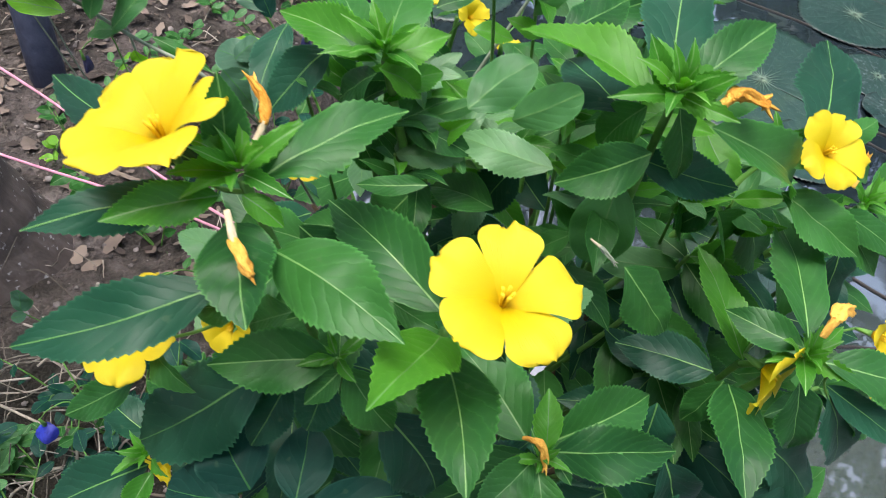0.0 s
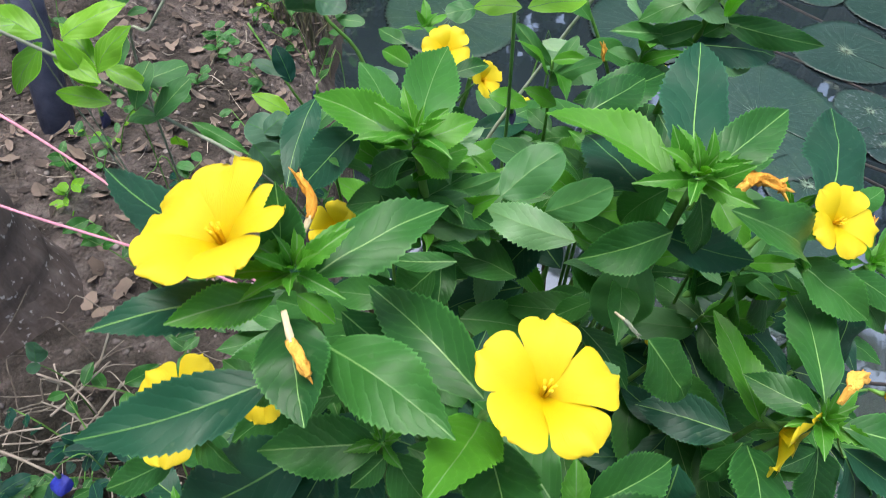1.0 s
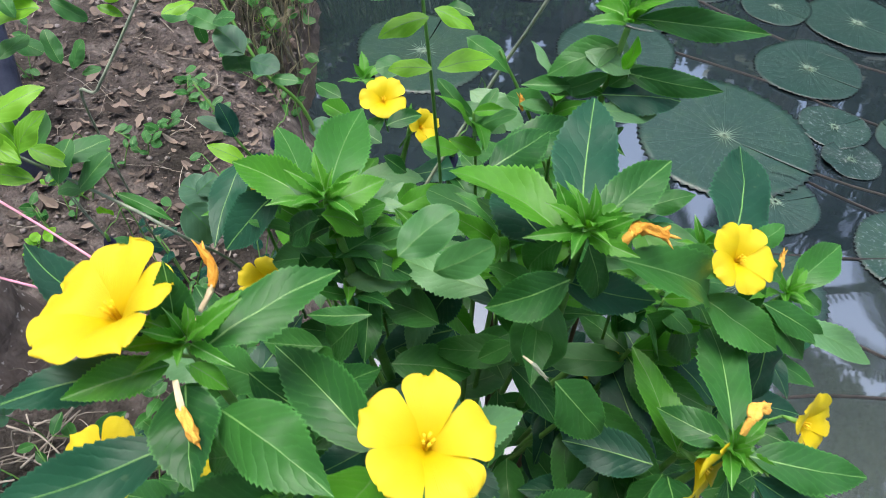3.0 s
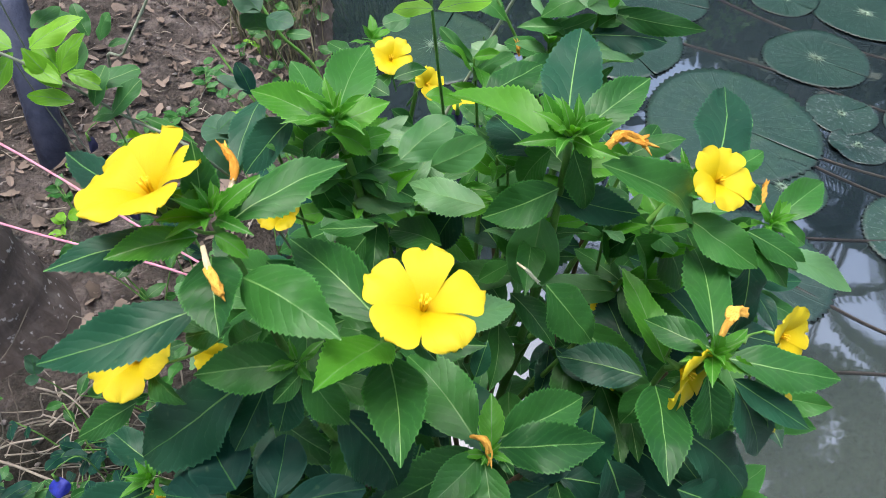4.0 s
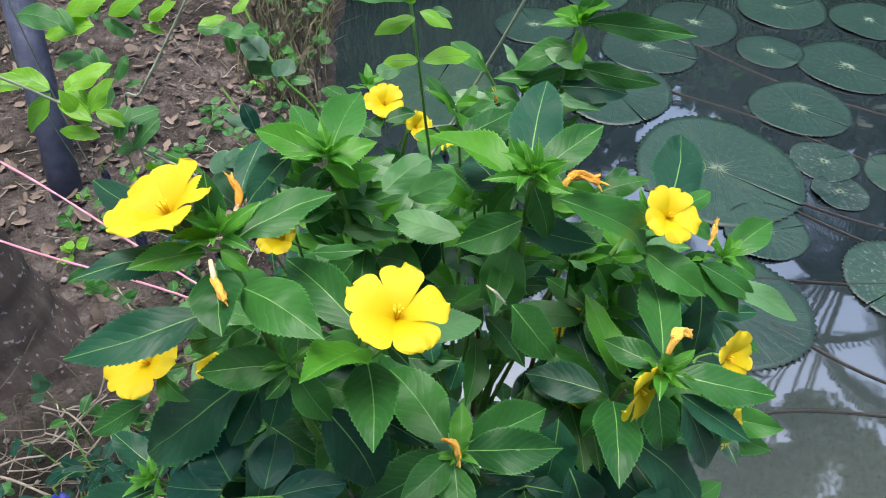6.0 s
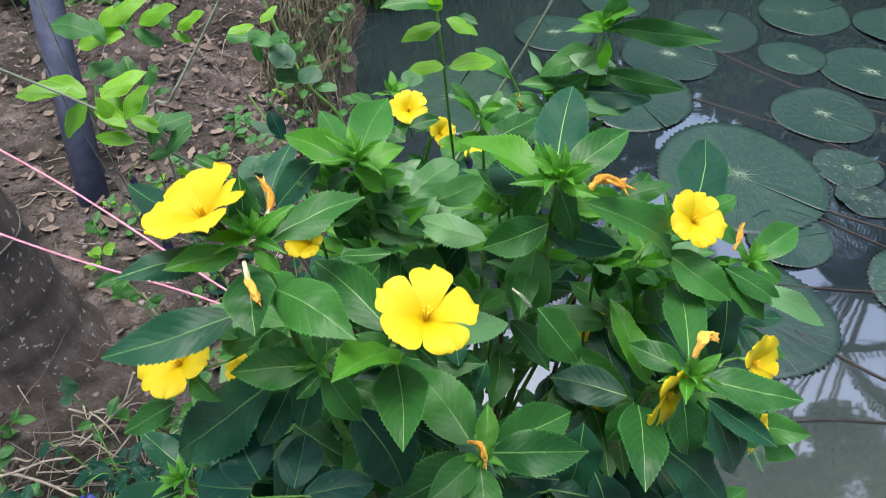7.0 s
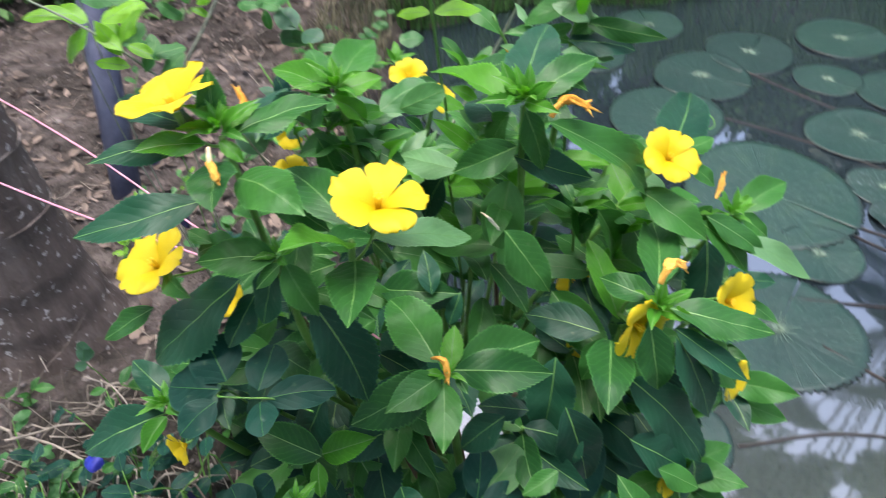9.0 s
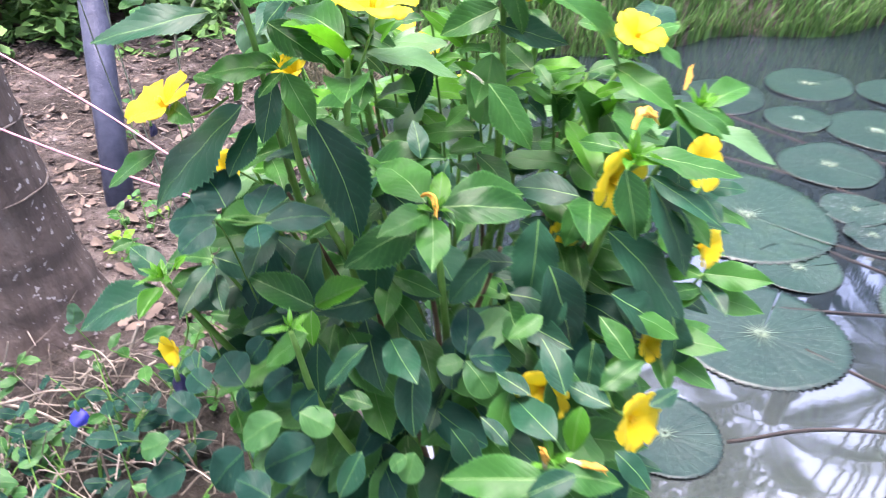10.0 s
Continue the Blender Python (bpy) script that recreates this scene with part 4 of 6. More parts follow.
leaf(shrub, (0.024, 0.362, 0.801), (0.021, 0.352, 0.821), 0.0099, "lime")
leaf(shrub, (0.036, 0.372, 0.791), (0.052, 0.362, 0.791), 0.0094, "dark")
leaf(shrub, (0.026, 0.360, 0.808), (-0.016, 0.353, 0.808), 0.0183, "dark")
leaf(shrub, (0.058, 0.448, 0.675), (0.100, 0.424, 0.655), 0.0262, "pale")
leaf(shrub, (-0.012, 0.506, 0.631), (-0.031, 0.508, 0.641), 0.0108, "bright")
leaf(shrub, (-0.039, 0.474, 0.626), (-0.065, 0.496, 0.626), 0.0170, "bright")
leaf(shrub, (-0.011, 0.476, 0.626), (-0.031, 0.470, 0.606), 0.0145, "dark")
leaf(shrub, (-0.050, 0.467, 0.589), (-0.081, 0.476, 0.579), 0.0169, "dark")
leaf(shrub, (-0.011, 0.440, 0.615), (0.008, 0.441, 0.595), 0.0138, "dark")
leaf(shrub, (-0.066, 0.383, 0.649), (-0.091, 0.410, 0.649), 0.0184, "dark")
leaf(shrub, (0.070, 0.411, 0.619), (0.053, 0.437, 0.619), 0.0155, "dark")
leaf(shrub, (0.032, 0.434, 0.582), (0.004, 0.435, 0.552), 0.0205, "deep")
leaf(shrub, (0.042, 0.273, 0.607), (-0.007, 0.279, 0.567), 0.0318, "deep")
leaf(shrub, (0.001, 0.244, 0.611), (0.054, 0.248, 0.591), 0.0284, "dark")
leaf(shrub, (0.056, 0.273, 0.585), (0.089, 0.287, 0.585), 0.0179, "dark")
leaf(shrub, (-0.040, 0.242, 0.635), (-0.080, 0.252, 0.625), 0.0212, "dark")
leaf(shrub, (-0.053, 0.238, 0.635), (-0.027, 0.238, 0.615), 0.0164, "dark")
leaf(shrub, (0.017, 0.302, 0.576), (-0.012, 0.303, 0.566), 0.0153, "dark")
leaf(shrub, (0.243, 0.274, 0.628), (0.286, 0.259, 0.588), 0.0252, "dark")
leaf(shrub, (0.248, 0.276, 0.632), (0.298, 0.264, 0.602), 0.0211, "dark")
leaf(shrub, (-0.031, 0.093, 0.554), (-0.078, 0.101, 0.574), 0.0259, "dark")
leaf(shrub, (-0.030, 0.094, 0.555), (0.009, 0.097, 0.575), 0.0220, "bright")
leaf(shrub, (-0.031, 0.087, 0.556), (-0.029, 0.072, 0.536), 0.0125, "bright")
leaf(shrub, (-0.032, 0.073, 0.547), (-0.061, 0.058, 0.527), 0.0191, "dark")
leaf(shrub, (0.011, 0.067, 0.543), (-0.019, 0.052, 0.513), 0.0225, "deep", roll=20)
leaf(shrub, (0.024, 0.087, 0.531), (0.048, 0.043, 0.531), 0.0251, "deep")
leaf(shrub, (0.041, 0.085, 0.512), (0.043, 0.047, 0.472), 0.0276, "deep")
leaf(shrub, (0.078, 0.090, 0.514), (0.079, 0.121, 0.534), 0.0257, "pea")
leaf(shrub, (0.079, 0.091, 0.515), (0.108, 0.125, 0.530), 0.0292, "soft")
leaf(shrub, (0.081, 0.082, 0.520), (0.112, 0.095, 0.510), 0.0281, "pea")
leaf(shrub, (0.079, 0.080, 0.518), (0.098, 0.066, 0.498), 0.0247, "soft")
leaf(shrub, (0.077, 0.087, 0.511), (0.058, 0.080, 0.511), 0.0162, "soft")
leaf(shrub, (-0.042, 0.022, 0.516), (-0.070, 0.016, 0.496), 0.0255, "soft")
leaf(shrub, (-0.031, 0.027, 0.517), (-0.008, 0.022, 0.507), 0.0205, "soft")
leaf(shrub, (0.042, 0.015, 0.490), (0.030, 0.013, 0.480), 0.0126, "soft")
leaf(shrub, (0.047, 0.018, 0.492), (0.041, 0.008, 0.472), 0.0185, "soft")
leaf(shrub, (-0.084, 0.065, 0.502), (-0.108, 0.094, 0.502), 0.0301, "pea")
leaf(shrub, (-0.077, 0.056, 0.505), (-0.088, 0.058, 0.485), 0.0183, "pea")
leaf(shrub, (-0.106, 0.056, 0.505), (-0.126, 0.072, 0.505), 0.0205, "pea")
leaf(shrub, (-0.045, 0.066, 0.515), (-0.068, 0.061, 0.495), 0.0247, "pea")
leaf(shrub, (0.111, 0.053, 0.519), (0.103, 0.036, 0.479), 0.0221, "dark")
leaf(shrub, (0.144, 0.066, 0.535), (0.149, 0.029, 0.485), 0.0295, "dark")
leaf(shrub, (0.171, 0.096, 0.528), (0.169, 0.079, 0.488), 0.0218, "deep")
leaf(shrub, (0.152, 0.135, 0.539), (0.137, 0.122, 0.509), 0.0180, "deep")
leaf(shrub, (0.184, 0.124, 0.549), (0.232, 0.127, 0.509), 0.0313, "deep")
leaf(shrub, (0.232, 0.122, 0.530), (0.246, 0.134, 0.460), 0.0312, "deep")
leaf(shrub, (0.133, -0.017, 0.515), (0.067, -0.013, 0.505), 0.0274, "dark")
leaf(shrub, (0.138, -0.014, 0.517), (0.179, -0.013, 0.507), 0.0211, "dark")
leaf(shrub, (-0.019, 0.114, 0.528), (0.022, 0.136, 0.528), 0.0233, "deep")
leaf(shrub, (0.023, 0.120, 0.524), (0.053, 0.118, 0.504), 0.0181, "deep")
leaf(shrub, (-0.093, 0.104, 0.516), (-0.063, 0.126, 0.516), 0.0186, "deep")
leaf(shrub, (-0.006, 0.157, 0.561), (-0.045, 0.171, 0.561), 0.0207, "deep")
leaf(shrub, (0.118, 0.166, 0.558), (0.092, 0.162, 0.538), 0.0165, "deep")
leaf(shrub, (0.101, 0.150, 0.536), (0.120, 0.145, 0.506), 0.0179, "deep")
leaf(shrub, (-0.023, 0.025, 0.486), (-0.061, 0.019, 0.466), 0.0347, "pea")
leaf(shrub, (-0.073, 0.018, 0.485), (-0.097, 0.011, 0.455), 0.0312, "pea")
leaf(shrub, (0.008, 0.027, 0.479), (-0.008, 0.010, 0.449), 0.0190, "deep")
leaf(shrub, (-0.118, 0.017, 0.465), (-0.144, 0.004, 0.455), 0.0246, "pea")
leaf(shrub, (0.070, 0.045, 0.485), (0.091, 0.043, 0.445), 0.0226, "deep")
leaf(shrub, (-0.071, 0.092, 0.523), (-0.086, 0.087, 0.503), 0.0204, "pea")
leaf(shrub, (-0.028, 0.060, 0.504), (-0.045, 0.050, 0.484), 0.0225, "pea")
leaf(shrub, (0.139, 0.008, 0.522), (0.112, 0.054, 0.512), 0.0271, "deep")
leaf(shrub, (0.146, 0.035, 0.534), (0.131, 0.067, 0.554), 0.0203, "deep")
leaf(shrub, (0.169, 0.043, 0.532), (0.199, 0.061, 0.542), 0.0182, "dark")
leaf(shrub, (0.176, 0.035, 0.525), (0.148, 0.054, 0.525), 0.0169, "deep")
leaf(shrub, (0.194, 0.068, 0.534), (0.172, 0.092, 0.554), 0.0191, "dark")
leaf(shrub, (0.149, -0.021, 0.526), (0.119, -0.030, 0.516), 0.0164, "deep")
leaf(shrub, (0.175, 0.001, 0.522), (0.197, -0.012, 0.502), 0.0162, "deep")
leaf(shrub, (0.156, 0.030, 0.530), (0.152, 0.017, 0.500), 0.0165, "bright")
leaf(shrub, (0.124, 0.043, 0.525), (0.101, 0.062, 0.525), 0.0149, "deep")
leaf(shrub, (0.133, 0.095, 0.550), (0.109, 0.081, 0.540), 0.0148, "dark")
leaf(shrub, (0.202, 0.104, 0.545), (0.233, 0.103, 0.525), 0.0185, "dark")
leaf(shrub, (0.148, 0.071, 0.541), (0.125, 0.057, 0.521), 0.0168, "deep")
leaf(shrub, (0.109, 0.012, 0.510), (0.091, 0.026, 0.520), 0.0124, "deep")
leaf(shrub, (0.099, -0.003, 0.511), (0.074, -0.011, 0.491), 0.0165, "deep")
leaf(shrub, (0.202, 0.039, 0.522), (0.224, 0.055, 0.522), 0.0136, "deep")
leaf(shrub, (0.017, 0.038, 0.513), (-0.008, 0.047, 0.513), 0.0133, "dark")
leaf(shrub, (-0.021, 0.032, 0.518), (-0.027, 0.024, 0.498), 0.0179, "soft")
leaf(shrub, (-0.104, 0.027, 0.507), (-0.125, 0.038, 0.517), 0.0206, "pea")
leaf(shrub, (-0.044, -0.018, 0.486), (-0.070, -0.006, 0.486), 0.0229, "pea")
leaf(shrub, (-0.127, 0.023, 0.488), (-0.149, 0.020, 0.478), 0.0195, "soft")
leaf(shrub, (0.052, 0.426, 0.736), (0.082, 0.413, 0.716), 0.0192, "dark")
leaf(shrub, (0.047, 0.403, 0.697), (0.082, 0.397, 0.677), 0.0183, "pale")
leaf(shrub, (0.117, 0.373, 0.735), (0.085, 0.374, 0.735), 0.0122, "dark")
leaf(shrub, (0.122, 0.375, 0.759), (0.151, 0.367, 0.749), 0.0159, "pale")
leaf(shrub, (0.131, 0.355, 0.729), (0.174, 0.364, 0.719), 0.0176, "pale")
leaf(shrub, (0.144, 0.358, 0.758), (0.143, 0.348, 0.788), 0.0098, "bright")
leaf(shrub, (0.080, 0.405, 0.703), (0.117, 0.412, 0.683), 0.0185, "dark")
leaf(shrub, (0.108, 0.375, 0.736), (0.141, 0.376, 0.726), 0.0159, "dark")
leaf(shrub, (0.126, 0.374, 0.719), (0.104, 0.387, 0.689), 0.0197, "dark")
leaf(shrub, (0.140, 0.370, 0.737), (0.164, 0.377, 0.747), 0.0135, "dark")
leaf(shrub, (-0.007, 0.440, 0.647), (0.021, 0.453, 0.647), 0.0152, "dark")
leaf(shrub, (-0.044, 0.465, 0.655), (-0.066, 0.483, 0.655), 0.0142, "dark")
leaf(shrub, (0.008, 0.467, 0.687), (-0.014, 0.458, 0.687), 0.0190, "soft")
leaf(shrub, (-0.011, 0.432, 0.636), (-0.034, 0.453, 0.636), 0.0156, "dark")
leaf(shrub, (0.020, 0.417, 0.647), (0.050, 0.420, 0.637), 0.0159, "bright")
leaf(shrub, (0.064, 0.383, 0.668), (0.040, 0.388, 0.678), 0.0132, "bright")
leaf(shrub, (0.098, 0.371, 0.691), (0.072, 0.373, 0.681), 0.0140, "dark")

leaf(shrub, (-0.058, 0.283, 0.730), (-0.090, 0.266, 0.700), 0.0260, "deep")
leaf(shrub, (-0.062, 0.295, 0.720), (-0.049, 0.287, 0.700), 0.0170, "dark")
leaf(shrub, (-0.092, 0.343, 0.700), (-0.101, 0.276, 0.690), 0.0200, "deep")

# open flowers
flower(shrub, (0.0240, 0.1180, 0.7605), (0.12, -0.05, 0.98), 0.0254, 0, 0.38, stalk=(0.006, 0.125, 0.712), wide=0.99)
flower(shrub, (-0.0905, 0.1535, 0.7955), (-0.20, 0.02, 0.95), 0.0260, 18, 0.50, stalk=(-0.066, 0.150, 0.772), wide=1.04)
flower(shrub, (0.2056, 0.2609, 0.6960), (0.22, -0.42, 0.85), 0.0205, 20, 0.45, stalk=(0.215, 0.285, 0.665))
flower(shrub, (-0.1270, 0.1385, 0.6895), (-0.30, -0.22, 0.90), 0.0245, 20, 0.38, stalk=(-0.085, 0.150, 0.690), wide=1.0)
flower(shrub, (0.184, 0.170, 0.618), (0.66, -0.74, 0.10), 0.0265, 10, 0.45, stalk=(0.190, 0.185, 0.632))
flower(shrub, (0.251, 0.195, 0.620), (0.55, -0.60, 0.45), 0.0210, 30, 0.50, stalk=(0.225, 0.190, 0.620))
flower(shrub, (-0.012, 0.492, 0.632), (0.10, -0.45, 0.88), 0.0195, 15, 0.45, stalk=(-0.01, 0.50, 0.59))
flower(shrub, (0.020, 0.480, 0.612), (0.55, -0.45, 0.60), 0.0150, 50, 0.55, stalk=(0.0, 0.49, 0.58))
flower(shrub, (0.058, 0.520, 0.545), (0.2, -0.2, 0.9), 0.0165, 0, 0.55, stalk=(0.05, 0.52, 0.50))
flower(shrub, (0.122, 0.392, 0.690), (0.1, -0.5, 0.7), 0.0120, 40, 0.7, stalk=(0.128, 0.390, 0.65))
flower(shrub, (-0.105, 0.370, 0.640), (-0.15, -0.75, 0.15), 0.0140, 20, 0.8, "half-closed yellow flower", (-0.09, 0.375, 0.61))
flower(shrub, (-0.074, 0.276, 0.655), (-0.1, -0.55, 0.8), 0.0150, 0, 1.35, "half-closed yellow flower", (-0.06, 0.29, 0.63))
flower(shrub, (0.157, 0.300, 0.532), (0.1, -0.7, 0.3), 0.0170, 20, 0.6, stalk=(0.15, 0.32, 0.51))
flower(shrub, (-0.110, 0.185, 0.615), (-0.2, -0.7, 0.5), 0.0150, 30, 0.6, stalk=(-0.09, 0.2, 0.59))
flower(shrub, (-0.190, 0.168, 0.435), (-0.45, -0.8, 0.25), 0.0150, 30, 0.7, "half-closed yellow flower", (-0.175, 0.175, 0.47))
flower(shrub, (0.133, 0.055, 0.518), (-0.15, -0.85, 0.25), 0.0190, 20, 0.6, "half-closed yellow flower", (0.135, 0.07, 0.545))
flower(shrub, (0.190, 0.038, 0.512), (0.65, -0.7, 0.25), 0.0210, 10, 0.6, stalk=(0.175, 0.06, 0.535))
flower(shrub, (0.216, 0.130, 0.497), (0.4, -0.5, 0.2), 0.0140, 10, 0.9, "half-closed yellow flower", (0.212, 0.14, 0.52))
flower(shrub, (0.262, 0.182, 0.552), (0.6, -0.5, 0.2), 0.0170, 20, 0.7, stalk=(0.245, 0.195, 0.575))
flower(shrub, (0.158, 0.222, 0.537), (0.0, -0.7, 0.4), 0.0130, 20, 0.9, "half-closed yellow flower", (0.155, 0.235, 0.56))

# withered flowers
withered(shrub, [(-0.067, 0.1332, 0.7823), (-0.0641, 0.1246, 0.78), (-0.0598, 0.1169, 0.7785), (-0.0563, 0.112, 0.7768)], 0.0026, 1)
withered(shrub, [(0.117, 0.222, 0.751), (0.122, 0.225, 0.758), (0.128, 0.227, 0.761), (0.141, 0.226, 0.756)], 0.0042, 2, False)
withered(shrub, [(-0.072, 0.178, 0.763), (-0.067, 0.184, 0.770), (-0.066, 0.191, 0.776), (-0.073, 0.200, 0.780)], 0.0026, 3)
withered(shrub, [(0.047, 0.122, 0.631), (0.051, 0.120, 0.634), (0.056, 0.117, 0.633), (0.058, 0.111, 0.626)], 0.0028, 4, False)
withered(shrub, [(0.193, 0.169, 0.660), (0.196, 0.173, 0.668), (0.201, 0.179, 0.670), (0.210, 0.182, 0.664)], 0.0045, 5, False)
withered(shrub, [(0.256, 0.288, 0.640), (0.258, 0.292, 0.644), (0.260, 0.296, 0.648), (0.261, 0.300, 0.654)], 0.0030, 6, False)
withered(shrub, [(0.132, 0.000, 0.505), (0.132, -0.004, 0.515), (0.131, -0.007, 0.525), (0.130, -0.008, 0.532)], 0.0030, 7)
withered(shrub, [(0.145, -0.005, 0.520), (0.152, -0.008, 0.521), (0.160, -0.011, 0.522), (0.168, -0.013, 0.522)], 0.0026, 8)
withered(shrub, [(0.075, 0.200, 0.690), (0.079, 0.197, 0.689), (0.082, 0.194, 0.688), (0.086, 0.190, 0.686)], 0.0016, 9, True, TWIG)

withered(shrub, [(0.091, 0.392, 0.700), (0.090, 0.393, 0.703), (0.090, 0.394, 0.707), (0.089, 0.395, 0.710)], 0.0026, 10, False)

# young leaf tufts at the shoot tips
tuft(shrub, (-0.066, 0.150, 0.781), 0.026, 14, 1)
tuft(shrub, (-0.028, 0.262, 0.745), 0.028, 11, 2)
tuft(shrub, (0.100, 0.226, 0.759), 0.028, 14, 3)
tuft(shrub, (0.272, 0.292, 0.620), 0.028, 11, 4)
tuft(shrub, (0.196, 0.172, 0.632), 0.028, 12, 5)
tuft(shrub, (0.056, 0.115, 0.622), 0.016, 8, 6)
tuft(shrub, (-0.034, 0.112, 0.725), 0.014, 8, 7)
tuft(shrub, (-0.163, 0.140, 0.538), 0.026, 11, 8, (-0.4, -0.2, 1))
tuft(shrub, (0.145, 0.375, 0.778), 0.026, 9, 9)
tuft(shrub, (-0.035, 0.050, 0.570), 0.016, 8, 10)
tuft(shrub, (0.137, 0.005, 0.500), 0.022, 8, 11)
tuft(shrub, (0.205, 0.300, 0.660), 0.024, 8, 12)
tuft(shrub, (0.010, 0.500, 0.600), 0.026, 8, 13)
tuft(shrub, (-0.03, 0.52, 0.63), 0.026, 8, 14)

stem(shrub, [(-0.10, 0.16, 0.50), (-0.09, 0.11, 0.60), (-0.0811, 0.0811, 0.6350), (-0.0635, 0.0824, 0.6330), (-0.0452, 0.0830, 0.6320), (-0.0218, 0.0784, 0.6280)], 0.0008, 0.0006)
# stems from the root to the shoot tips
stem(shrub, [ROOT, (-0.01, 0.25, 0.25), (-0.05, 0.18, 0.55), (-0.066, 0.150, 0.778)], 0.006, 0.002)
stem(shrub, [ROOT, (0.02, 0.30, 0.3), (-0.01, 0.27, 0.6), (-0.028, 0.262, 0.742)], 0.006, 0.002)
stem(shrub, [ROOT, (0.08, 0.29, 0.3), (0.10, 0.25, 0.6), (0.100, 0.227, 0.755)], 0.006, 0.002)
stem(shrub, [ROOT, (0.14, 0.30, 0.25), (0.23, 0.31, 0.5), (0.272, 0.292, 0.618)], 0.006, 0.002)
stem(shrub, [ROOT, (0.12, 0.24, 0.25), (0.17, 0.19, 0.5), (0.196, 0.172, 0.630)], 0.006, 0.002)
stem(shrub, [ROOT, (0.06, 0.22, 0.25), (0.06, 0.14, 0.5), (0.056, 0.115, 0.620)], 0.006, 0.002)
stem(shrub, [ROOT, (0.01, 0.22, 0.3), (-0.01, 0.14, 0.55), (0.005, 0.124, 0.728)], 0.006, 0.002)
stem(shrub, [(-0.005, 0.15, 0.53), (-0.03, 0.12, 0.64), (-0.034, 0.112, 0.722)], 0.003, 0.002)
stem(shrub, [ROOT, (-0.06, 0.24, 0.2), (-0.13, 0.17, 0.42), (-0.163, 0.140, 0.535)], 0.006, 0.002)
stem(shrub, [(0.13, 0.385, 0.60), (0.10, 0.41, 0.68), (0.075, 0.42, 0.73)], 0.0016, 0.0010)
stem(shrub, [ROOT, (0.09, 0.36, 0.3), (0.13, 0.39, 0.6), (0.145, 0.375, 0.775)], 0.006, 0.002)
stem(shrub, [ROOT, (0.03, 0.40, 0.25), (0.0, 0.49, 0.5), (0.010, 0.500, 0.598)], 0.006, 0.002)
stem(shrub, [ROOT, (0.0, 0.18, 0.2), (-0.03, 0.08, 0.45), (-0.035, 0.050, 0.568)], 0.006, 0.002)
stem(shrub, [ROOT, (0.10, 0.16, 0.15), (0.13, 0.06, 0.35), (0.137, 0.005, 0.498)], 0.006, 0.002)
stem(shrub, [(0.13, 0.24, 0.32), (0.17, 0.20, 0.50), (0.178, 0.185, 0.60)], 0.003, 0.002)
stem(shrub, [(0.178, 0.185, 0.598), (0.188, 0.178, 0.615), (0.202, 0.170, 0.634)], 0.002, 0.002)
stem(shrub, [(0.09, 0.26, 0.5), (0.15, 0.28, 0.58), (0.205, 0.300, 0.658)], 0.003, 0.002)
for k in range(9):
    a = 0.7 * k
    stem(shrub, [(0.05 + 0.05 * math.cos(a), 0.30 + 0.05 * math.sin(a), -0.12), (0.06 + 0.04 * math.cos(a + 1), 0.28 + 0.04 * math.sin(a + 1), 0.15), (0.06 + 0.10 * math.cos(a + 1.3), 0.27 + 0.10 * math.sin(a + 1.3), 0.42), (0.06 + 0.15 * math.cos(a + 1.5), 0.27 + 0.14 * math.sin(a + 1.5), 0.58)], 0.0045, 0.0015, STEM_OLD)

# leaves set alternately along the upper half of the main stems
SHOOTS = [(-0.066, 0.150, 0.778), (-0.028, 0.262, 0.742), (0.100, 0.227, 0.755), (0.272, 0.292, 0.618), (0.196, 0.172, 0.630), (0.145, 0.375, 0.775), (0.205, 0.300, 0.658), (0.010, 0.500, 0.598), (-0.034, 0.112, 0.722)]
rng = random.Random(31)
for tip in SHOOTS:
    top = Vector(tip)
    low = top.lerp(Vector((0.05, 0.29, top.z - 0.42)), 0.62)
    for k in range(9):
        u = 0.16 + 0.09 * k
        b = top.lerp(low, u)
        a = 2.399 * k + rng.uniform(-0.4, 0.4)
        d = Vector((math.cos(a), math.sin(a), rng.uniform(-0.55, 0.0))).normalized()
        ln = rng.uniform(0.042, 0.062)
        leaf(shrub, b, b + d * ln, ln * rng.uniform(0.36, 0.46), rng.choice(("dark", "dark", "deep")), rng.uniform(-20, 20), rng.uniform(0.03, 0.12))

# side shoots that fill the crown below its top leaves


def side_shoot(x, y, z, leaves, size, seed, kind="dark"):
    r = random.Random(seed)
    out = Vector((x - 0.05, y - 0.28, 0.0))
    stem(shrub, [(0.05 + out.x * 0.35, 0.28 + out.y * 0.35, z - 0.22), (0.05 + out.x * 0.8, 0.28 + out.y * 0.8, z - 0.09), (x, y, z)], 0.0026, 0.0015)
    for k in range(leaves):
        a = 2.399 * k + r.uniform(-0.3, 0.3)
        d = (Vector((math.cos(a), math.sin(a), r.uniform(-0.45, 0.2))) + out.normalized() * 0.35).normalized()
        ln = size * r.uniform(0.75, 1.15)
        b = Vector((x, y, z - 0.004 * k))
        # Kinds carry the crown's light: lighter blades high at the back, deep ones below.
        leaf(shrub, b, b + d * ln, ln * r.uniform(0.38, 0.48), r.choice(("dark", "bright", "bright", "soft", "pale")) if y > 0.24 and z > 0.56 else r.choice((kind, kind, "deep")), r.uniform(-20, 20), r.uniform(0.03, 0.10))


